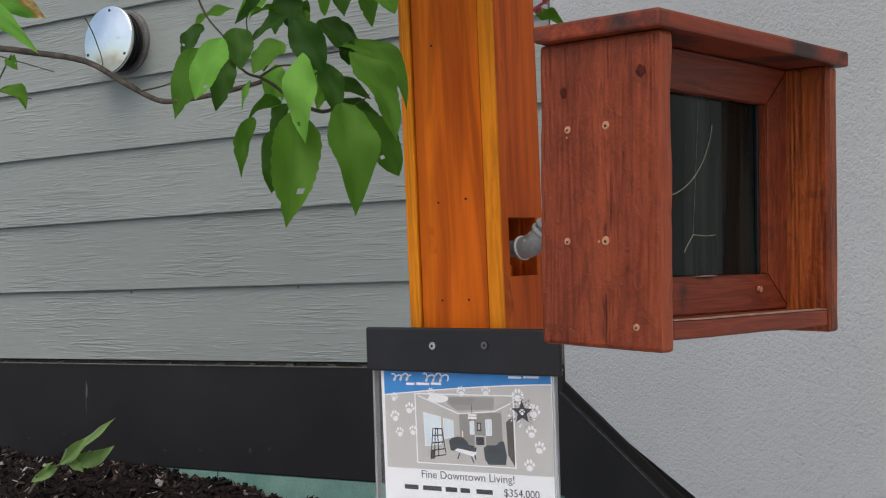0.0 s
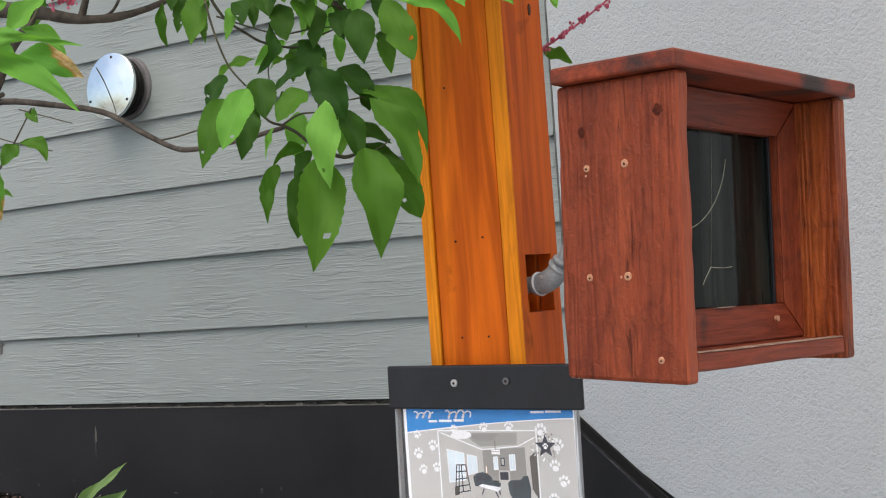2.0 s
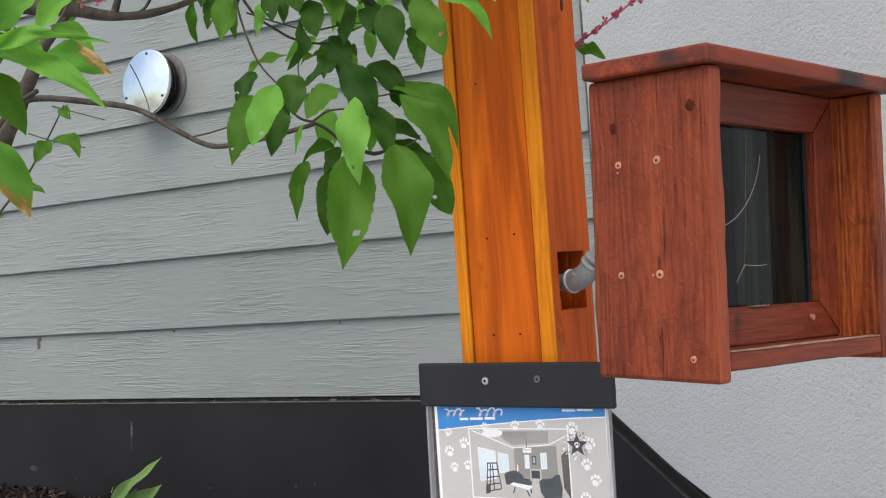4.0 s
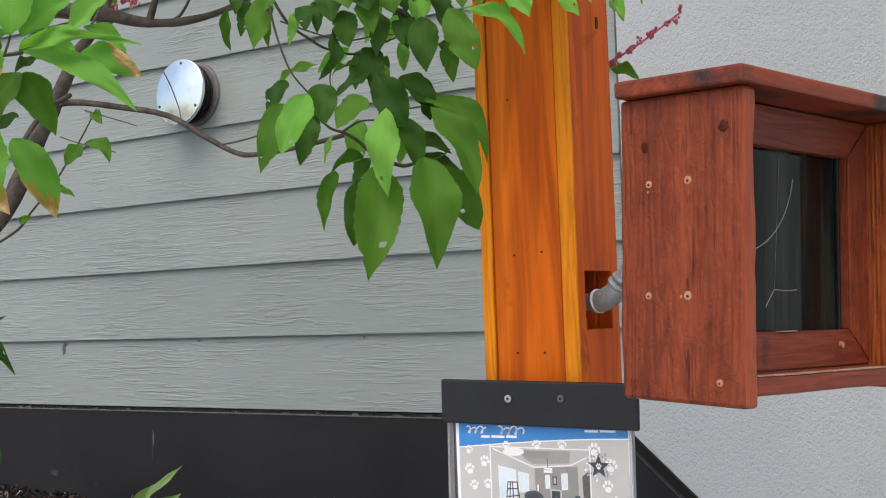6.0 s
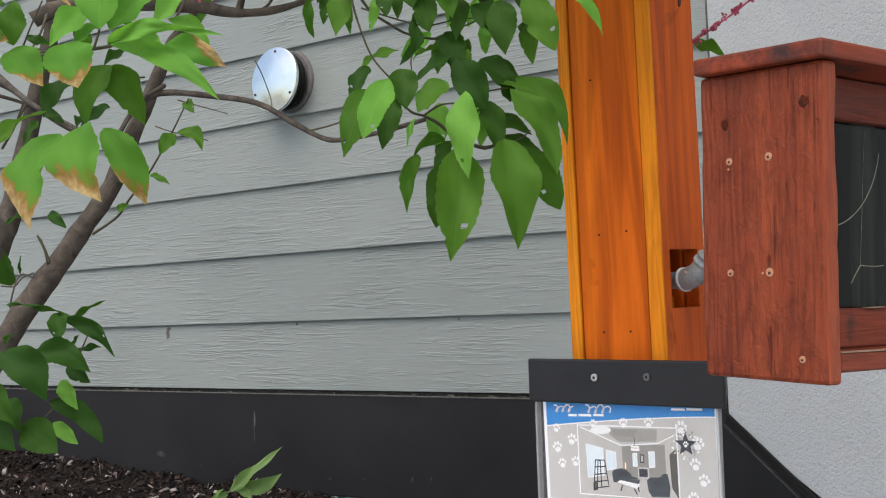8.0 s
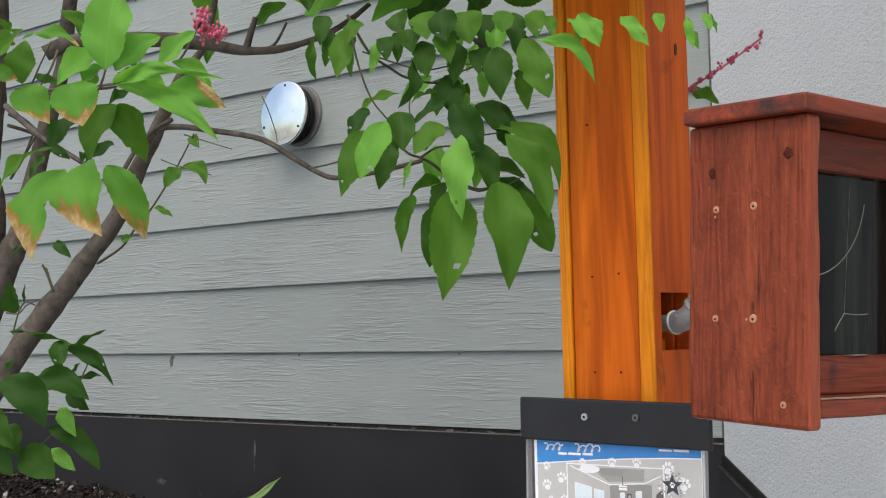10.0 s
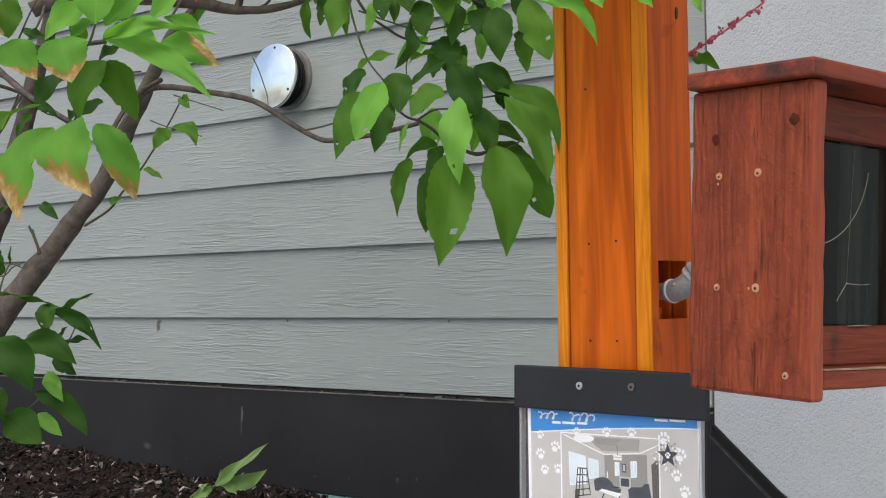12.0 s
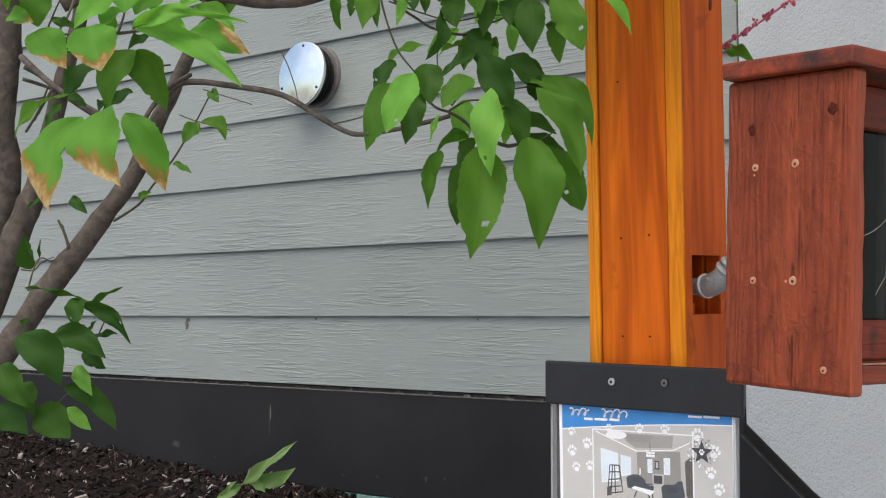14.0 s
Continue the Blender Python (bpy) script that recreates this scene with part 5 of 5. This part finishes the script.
sprig(shrub, [  # leaves above the mulch
    (1.539, -1.568, 0.118, 1.571, -1.561, 0.096, 0.015, 1, 0.00, 0),
    (1.539, -1.605, 0.119, 1.576, -1.589, 0.091, 0.035, 3, -0.07, 0),
    (1.522, -1.610, 0.145, 1.547, -1.611, 0.113, 0.026, 3, 0.00, 0),
    (1.529, -1.574, 0.197, 1.554, -1.556, 0.192, 0.006, 3, -0.21, 30),
    (1.546, -1.550, 0.183, 1.573, -1.529, 0.192, 0.007, 3, -0.16, 30),
    (1.548, -1.547, 0.192, 1.568, -1.552, 0.207, 0.007, 3, 0.00, 0),
    (1.511, -1.603, 0.201, 1.532, -1.606, 0.211, 0.007, 3, 0.00, 0),
    (1.527, -1.637, 0.164, 1.561, -1.626, 0.123, 0.030, 3, 0.00, 0),
    (1.518, -1.638, 0.122, 1.554, -1.622, 0.096, 0.031, 3, 0.00, 0),
])
limb(shrub, 'trunk', [
    (1.125, -1.501, -0.060, 0.0234),
    (1.135, -1.444, 0.095, 0.0225),
    (1.151, -1.408, 0.160, 0.0206),
    (1.165, -1.383, 0.201, 0.0197),
    (1.180, -1.359, 0.246, 0.0187),
    (1.199, -1.331, 0.289, 0.0173),
    (1.226, -1.297, 0.349, 0.0159),
    (1.250, -1.271, 0.400, 0.0150),
    (1.273, -1.252, 0.467, 0.0136),
    (1.298, -1.234, 0.529, 0.0117),
    (1.321, -1.221, 0.583, 0.0094),
    (1.339, -1.208, 0.612, 0.0070),
    (1.355, -1.198, 0.638, 0.0056),
    (1.376, -1.198, 0.702, 0.0047),
])
limb(shrub, 'trunk', [
    (1.098, -1.467, -0.068, 0.0249),
    (1.098, -1.423, 0.137, 0.0239),
    (1.108, -1.399, 0.228, 0.0230),
    (1.127, -1.372, 0.321, 0.0211),
    (1.140, -1.357, 0.373, 0.0187),
    (1.152, -1.347, 0.429, 0.0163),
    (1.168, -1.337, 0.495, 0.0144),
    (1.181, -1.331, 0.545, 0.0134),
    (1.196, -1.325, 0.595, 0.0125),
    (1.213, -1.325, 0.659, 0.0115),
    (1.237, -1.330, 0.747, 0.0105),
])
limb(shrub, 'trunk', [
    (1.057, -1.461, -0.073, 0.0313),
    (1.055, -1.419, 0.120, 0.0293),
    (1.063, -1.398, 0.197, 0.0274),
    (1.079, -1.375, 0.322, 0.0245),
    (1.090, -1.364, 0.393, 0.0215),
    (1.092, -1.376, 0.464, 0.0205),
    (1.102, -1.376, 0.526, 0.0205),
    (1.119, -1.379, 0.618, 0.0196),
    (1.146, -1.391, 0.737, 0.0176),
])
limb(shrub, 'branch', [
    (1.168, -1.388, 0.540, 0.0047),
    (1.177, -1.371, 0.530, 0.0047),
    (1.185, -1.353, 0.514, 0.0045),
    (1.199, -1.326, 0.492, 0.0042),
    (1.218, -1.294, 0.469, 0.0038),
])
limb(shrub, 'twig', [
    (1.156, -1.383, 0.525, 0.0029),
    (1.168, -1.362, 0.518, 0.0029),
    (1.178, -1.345, 0.510, 0.0025),
])
limb(shrub, 'twig', [
    (1.165, -1.372, 0.469, 0.0025),
    (1.175, -1.363, 0.492, 0.0023),
    (1.184, -1.355, 0.513, 0.0021),
])
limb(shrub, 'branch', [
    (1.246, -1.24, 0.47, 0.0055),
    (1.306, -1.255, 0.507, 0.0051),
    (1.368, -1.267, 0.51, 0.0048),
    (1.45, -1.261, 0.495, 0.0045),
    (1.529, -1.257, 0.476, 0.0042),
    (1.595, -1.264, 0.444, 0.004),
    (1.655, -1.277, 0.418, 0.0037),
    (1.706, -1.297, 0.408, 0.0034),
    (1.774, -1.303, 0.409, 0.0032),
    (1.843, -1.31, 0.414, 0.0029),
])
limb(shrub, 'branch', [
    (1.337, -1.442, 0.587, 0.0112),
    (1.357, -1.419, 0.602, 0.0112),
    (1.379, -1.389, 0.605, 0.0112),
    (1.416, -1.340, 0.608, 0.0112),
    (1.451, -1.296, 0.606, 0.0104),
    (1.479, -1.260, 0.598, 0.0082),
    (1.500, -1.236, 0.596, 0.0065),
    (1.531, -1.205, 0.602, 0.0054),
    (1.564, -1.176, 0.617, 0.0047),
    (1.591, -1.157, 0.635, 0.0040),
    (1.613, -1.143, 0.655, 0.0035),
])
limb(shrub, 'branch', [
    (1.490, -1.247, 0.597, 0.0061),
    (1.496, -1.246, 0.613, 0.0052),
    (1.506, -1.244, 0.638, 0.0043),
])
limb(shrub, 'twig', [
    (1.505, -1.230, 0.597, 0.0026),
    (1.518, -1.220, 0.607, 0.0022),
    (1.532, -1.214, 0.632, 0.0019),
])
limb(shrub, 'twig', [
    (1.279, -1.027, 0.593, 0.0011),
    (1.304, -1.038, 0.569, 0.001),
    (1.328, -1.05, 0.542, 0.0009),
    (1.349, -1.064, 0.523, 0.0008),
    (1.368, -1.08, 0.507, 0.0007),
])
limb(shrub, 'twig', [
    (1.68, -1.32, 0.42, 0.0013),
    (1.727, -1.339, 0.418, 0.0011),
    (1.78, -1.354, 0.42, 0.0009),
])
limb(shrub, 'twig', [
    (1.456, -1.569, 0.49, 0.0043),
    (1.554, -1.595, 0.446, 0.0033),
    (1.649, -1.623, 0.413, 0.0024),
    (1.74, -1.656, 0.387, 0.0015),
])
limb(shrub, 'twig', [
    (1.599, -1.646, 0.479, 0.0019),
    (1.669, -1.653, 0.468, 0.0018),
    (1.746, -1.654, 0.461, 0.0016),
    (1.813, -1.664, 0.455, 0.0015),
])
limb(shrub, 'twig', [
    (1.386, -1.365, 0.436, 0.0035),
    (1.373, -1.335, 0.469, 0.0036),
    (1.364, -1.301, 0.499, 0.0037),
    (1.359, -1.263, 0.521, 0.0038),
])
limb(shrub, 'twig', [
    (1.589, -1.592, 0.528, 0.0017),
    (1.626, -1.625, 0.498, 0.0013),
    (1.659, -1.661, 0.468, 0.001),
])
limb(shrub, 'twig', [
    (1.457, -1.564, 0.41, 0.0019),
    (1.513, -1.584, 0.425, 0.0015),
    (1.566, -1.607, 0.441, 0.0012),
])
limb(shrub, 'twig', [
    (1.633, -1.553, 0.457, 0.0017),
    (1.602, -1.514, 0.468, 0.0015),
    (1.581, -1.468, 0.479, 0.0012),
])
limb(shrub, 'twig', [
    (1.291, -1.334, 0.33, 0.0022),
    (1.346, -1.336, 0.348, 0.002),
    (1.389, -1.349, 0.366, 0.0017),
    (1.44, -1.356, 0.395, 0.0015),
    (1.492, -1.362, 0.436, 0.0012),
    (1.538, -1.373, 0.47, 0.001),
])
limb(shrub, 'twig', [
    (1.427, -1.334, 0.454, 0.0011),
    (1.482, -1.352, 0.439, 0.0009),
    (1.552, -1.359, 0.421, 0.0007),
])
limb(shrub, 'twig', [
    (1.45, -1.316, 0.485, 0.0011),
    (1.486, -1.318, 0.474, 0.0009),
    (1.534, -1.311, 0.458, 0.0007),
])
limb(shrub, 'twig', [
    (1.226, -1.359, 0.295, 0.0023),
    (1.267, -1.39, 0.308, 0.0016),
    (1.308, -1.422, 0.321, 0.0011),
])
limb(shrub, 'twig', [
    (1.357, -1.509, 0.264, 0.0013),
    (1.368, -1.499, 0.263, 0.0011),
    (1.376, -1.494, 0.272, 0.0009),
    (1.387, -1.485, 0.278, 0.0007),
])
limb(shrub, 'twig', [
    (1.908, -1.491, 0.507, 0.0014),
    (1.909, -1.483, 0.480, 0.0012),
    (1.913, -1.471, 0.450, 0.0011),
    (1.922, -1.459, 0.431, 0.0009),
])
limb(shrub, 'twig', [
    (1.889, -1.476, 0.533, 0.0019),
    (1.898, -1.457, 0.499, 0.0016),
    (1.911, -1.440, 0.483, 0.0015),
    (1.922, -1.428, 0.474, 0.0014),
    (1.942, -1.410, 0.469, 0.0013),
    (1.956, -1.401, 0.476, 0.0011),
    (1.975, -1.389, 0.484, 0.0008),
])
limb(shrub, 'twig', [
    (1.900, -1.468, 0.497, 0.0010),
    (1.922, -1.445, 0.486, 0.0009),
    (1.942, -1.427, 0.479, 0.0009),
    (1.963, -1.410, 0.483, 0.0008),
    (1.985, -1.393, 0.484, 0.0006),
])
limb(shrub, 'branch', [
    (1.952, -1.411, 0.539, 0.0032),
    (1.962, -1.397, 0.521, 0.0029),
    (1.973, -1.385, 0.508, 0.0026),
    (1.981, -1.376, 0.499, 0.0020),
    (1.996, -1.363, 0.491, 0.0015),
])
limb(shrub, 'twig', [
    (1.945, -1.431, 0.504, 0.0008),
    (1.934, -1.435, 0.486, 0.0008),
    (1.929, -1.435, 0.473, 0.0008),
])
limb(shrub, 'twig', [
    (1.941, -1.437, 0.466, 0.0009),
    (1.933, -1.439, 0.449, 0.0008),
    (1.932, -1.438, 0.438, 0.0007),
])
limb(shrub, 'twig', [
    (1.941, -1.435, 0.395, 0.0019),
    (1.951, -1.426, 0.387, 0.0017),
    (1.960, -1.417, 0.374, 0.0015),
    (1.963, -1.413, 0.365, 0.0012),
])
limb(shrub, 'twig', [
    (1.925, -1.452, 0.412, 0.0012),
    (1.933, -1.443, 0.399, 0.0014),
    (1.941, -1.435, 0.395, 0.0016),
])
limb(shrub, 'twig', [
    (1.941, -1.386, 0.374, 0.0010),
    (1.946, -1.387, 0.407, 0.0010),
    (1.951, -1.389, 0.433, 0.0010),
    (1.951, -1.396, 0.466, 0.0009),
])
limb(shrub, 'twig', [
    (2.027, -1.386, 0.475, 0.0012),
    (2.036, -1.377, 0.468, 0.0012),
    (2.039, -1.372, 0.452, 0.0011),
    (2.043, -1.369, 0.449, 0.0008),
])
limb(shrub, 'twig', [
    (1.988, -1.401, 0.414, 0.0008),
    (1.996, -1.396, 0.415, 0.0009),
    (2.007, -1.387, 0.417, 0.0007),
])
limb(shrub, 'twig', [
    (1.944, -1.439, 0.394, 0.0015),
    (1.957, -1.430, 0.403, 0.0011),
    (1.969, -1.420, 0.404, 0.0009),
])
limb(shrub, 'twig', [
    (1.963, -1.414, 0.373, 0.0014),
    (1.981, -1.398, 0.363, 0.0022),
    (1.997, -1.388, 0.369, 0.0011),
])
limb(shrub, 'twig', [
    (1.996, -1.387, 0.364, 0.0009),
    (2.010, -1.378, 0.371, 0.0008),
    (2.017, -1.374, 0.377, 0.0007),
])
limb(shrub, 'twig', [
    (1.521, -1.588, 0.179, 0.0010),
    (1.529, -1.576, 0.192, 0.0009),
    (1.537, -1.563, 0.201, 0.0008),
])
limb(shrub, 'twig', [
    (1.556, -1.555, 0.169, 0.0012),
    (1.559, -1.549, 0.183, 0.0011),
    (1.564, -1.541, 0.204, 0.0009),
    (1.567, -1.536, 0.217, 0.0007),
])
limb(shrub, 'twig', [
    (1.497, -1.587, 0.238, 0.0012),
    (1.500, -1.583, 0.258, 0.0011),
    (1.504, -1.577, 0.272, 0.0010),
    (1.510, -1.567, 0.268, 0.0007),
])
limb(shrub, 'twig', [
    (1.462, -1.514, 0.285, 0.0019),
    (1.459, -1.519, 0.303, 0.0019),
    (1.457, -1.525, 0.316, 0.0015),
])
limb(shrub, 'twig', [
    (1.530, -1.603, 0.100, 0.0011),
    (1.540, -1.585, 0.120, 0.0009),
    (1.551, -1.565, 0.141, 0.0008),
])
limb(shrub, 'twig', [
    (1.941, -1.792, 0.414, 0.0012),
    (1.944, -1.791, 0.421, 0.0010),
    (1.946, -1.790, 0.428, 0.0007),
])
limb(shrub, 'twig', [
    (1.907, -1.823, 0.412, 0.0009),
    (1.918, -1.807, 0.414, 0.0010),
    (1.933, -1.788, 0.415, 0.0012),
    (1.941, -1.777, 0.417, 0.0010),
])
limb(shrub, 'twig', [
    (1.898, -1.820, 0.419, 0.0008),
    (1.904, -1.817, 0.433, 0.0007),
    (1.911, -1.812, 0.450, 0.0007),
])
limb(shrub, 'twig', [
    (1.893, -1.759, 0.424, 0.0008),
    (1.890, -1.759, 0.415, 0.0008),
    (1.886, -1.759, 0.394, 0.0008),
    (1.880, -1.761, 0.367, 0.0008),
])
limb(shrub, 'twig', [
    (1.947, -1.726, 0.440, 0.0012),
    (1.953, -1.722, 0.451, 0.0011),
    (1.960, -1.719, 0.463, 0.0010),
    (1.967, -1.715, 0.476, 0.0009),
])
raceme(shrub, [(1.96, -1.007, 0.502), (1.985, -0.987, 0.514), (2.001, -0.976, 0.525), (2.018, -0.962, 0.539), (2.035, -0.949, 0.554), (2.055, -0.934, 0.572)], 26)
raceme(shrub, [(1.969, -1.715, 0.481), (1.964, -1.717, 0.474), (1.962, -1.717, 0.468), (1.964, -1.713, 0.463), (1.969, -1.708, 0.465), (1.973, -1.702, 0.461)], 46, 0.62)
sprig(shrub, [  # leaves behind the post
    (1.965, -0.954, 0.521, 2.014, -0.97, 0.493, 0.017, 0, 0, 0),
    (2.083, -1.177, 0.537, 2.1, -1.179, 0.512, 0.012, 1, 0, 0),
    (2.102, -1.163, 0.551, 2.122, -1.181, 0.524, 0.009, 1, 0, 0),
])

# small leaves round the hanging cluster's stems, half in the shade-dark kind
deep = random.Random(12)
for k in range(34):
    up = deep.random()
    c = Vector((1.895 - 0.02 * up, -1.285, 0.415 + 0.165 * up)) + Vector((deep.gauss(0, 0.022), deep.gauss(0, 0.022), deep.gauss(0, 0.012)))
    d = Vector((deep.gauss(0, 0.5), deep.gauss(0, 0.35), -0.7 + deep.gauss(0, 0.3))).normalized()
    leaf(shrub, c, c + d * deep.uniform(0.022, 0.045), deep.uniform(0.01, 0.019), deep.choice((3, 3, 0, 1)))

# shrub's upper leaves, unseen, added to shade the post, siding and low shoots
added_crown = random.Random(77)
for _ in range(190):
    a = Vector((added_crown.uniform(1.8, 2.2), added_crown.uniform(-1.42, -1.14), added_crown.uniform(0.665, 0.80)))
    d = Vector((added_crown.gauss(0, 0.6), added_crown.gauss(0, 0.6), -0.4 + added_crown.gauss(0, 0.3))).normalized()
    leaf(shrub, a, a + d * added_crown.uniform(0.05, 0.08), added_crown.uniform(0.03, 0.042), added_crown.choice((0, 3, 0, 1)))
for _ in range(70):
    a = Vector((added_crown.uniform(1.74, 2.02), added_crown.uniform(-1.42, -1.22), added_crown.uniform(0.66, 0.82)))
    d = Vector((added_crown.gauss(0, 0.5), added_crown.gauss(0, 0.5), -0.8 + added_crown.gauss(0, 0.3))).normalized()
    leaf(shrub, a, a + d * added_crown.uniform(0.05, 0.08), added_crown.uniform(0.022, 0.034), added_crown.choice((0, 3, 0, 1)))
for _ in range(360):
    a = Vector((added_crown.uniform(0.85, 1.75), added_crown.uniform(-1.5, -0.75), added_crown.uniform(0.82, 1.4)))
    d = Vector((added_crown.gauss(0, 0.6), added_crown.gauss(0, 0.6), -0.4 + added_crown.gauss(0, 0.4))).normalized()
    leaf(shrub, a, a + d * added_crown.uniform(0.07, 0.11), added_crown.uniform(0.03, 0.045), added_crown.choice((0, 0, 0, 1)))

# more unseen leaves, added for shade over the left side
for _ in range(50):
    a = Vector((added_crown.uniform(0.0, 1.4), added_crown.uniform(-1.55, -0.55), added_crown.uniform(0.98, 1.5)))
    d = Vector((added_crown.gauss(0, 0.6), added_crown.gauss(0, 0.6), -0.3 + added_crown.gauss(0, 0.4))).normalized()
    leaf(shrub, a, a + d * added_crown.uniform(0.08, 0.12), added_crown.uniform(0.035, 0.05), added_crown.choice((0, 0, 1, 2)))

# dense unseen layer, added to darken the top of the post
for _ in range(300):
    a = Vector((added_crown.uniform(1.6, 2.10), added_crown.uniform(-1.36, -1.0), added_crown.uniform(0.67, 0.95)))
    d = Vector((added_crown.gauss(0, 0.6), added_crown.gauss(0, 0.6), -0.1 + added_crown.gauss(0, 0.3))).normalized()
    leaf(shrub, a, a + d * added_crown.uniform(0.07, 0.11), added_crown.uniform(0.035, 0.05), added_crown.choice((0, 3, 0, 1)))


# ---- small weed in the mulch ----
def weed():
    root = empty("weed", pose(0.364, -0.394, -0.238))
    bpy.context.view_layer.update()
    part("stalk", tube([(0.005, -0.016, -0.023, 0.0050), (0.019, 0.010, 0.012, 0.0045), (0.042, 0.041, 0.034, 0.0040), (0.062, 0.068, 0.048, 0.0030)], 8), GREEN_TWIG, root, "pale green weed stalk", True)
    sprig(root, [
        (0.406, -0.353, -0.204, 0.496, -0.265, -0.106, 0.030, 4, 0.04, 25),
        (0.423, -0.330, -0.192, 0.498, -0.273, -0.167, 0.037, 4, 0.15, 10),
        (0.404, -0.355, -0.204, 0.385, -0.415, -0.232, 0.024, 4, 0.00, 20),
        (0.413, -0.342, -0.197, 0.457, -0.329, -0.221, 0.025, 4, 0.00, 30),
        (0.381, -0.386, -0.220, 0.412, -0.375, -0.193, 0.016, 4, 0.00, 40),
    ])
    tagged(root, "small broken green weed growing out of the mulch", "weed")
    return root


bpy.context.view_layer.update()
weed()


# ---- siding boards, a drip stain and small nail marks on them ----
def lap_board():
    bm = bmesh.new()
    h, t = EXPOSURE_H, 0.009
    prof = [(0.0, 0.0), (0.0105, h + 0.014), (0.0195, h + 0.014), (t, 0.0)]
    a = [bm.verts.new((-5.0, y, z)) for y, z in prof]
    b = [bm.verts.new((CORNER - 0.005, y, z)) for y, z in prof]
    bm.faces.new(list(reversed(a)))
    bm.faces.new(b)
    for i in range(4):
        bm.faces.new((a[i], a[(i + 1) % 4], b[(i + 1) % 4], b[i]))
    bmesh.ops.recalc_face_normals(bm, faces=bm.faces[:])
    bmesh.ops.bevel(bm, geom=[e for e in bm.edges if abs(e.verts[0].co.z) < 1e-6 and abs(e.verts[1].co.z) < 1e-6 and e.calc_length() > 1], offset=0.0012, segments=2, affect='EDGES')
    me = bpy.data.meshes.new("lap_board")
    bm.to_mesh(me)
    bm.free()
    me.materials.append(SIDING)
    return me


lap = lap_board()
for k in range(16):
    ob = new("lap_board", lap)
    ob.location = (0, 0, k * EXPOSURE_H)
    ob.parent = wall_north

smear(-0.247, 0.155, 0.019, 0.042, STAIN, 0.0066, wall_north, 31)
smear(-0.242, 0.168, 0.026, 0.010, STAIN, 0.0070, wall_north, 32)
for i, x in enumerate((0.82, 0.28, -0.7, 1.2)):
    smear(x, 0.171, 0.008, 0.008, STAIN, 0.0080, wall_north, 40 + i)
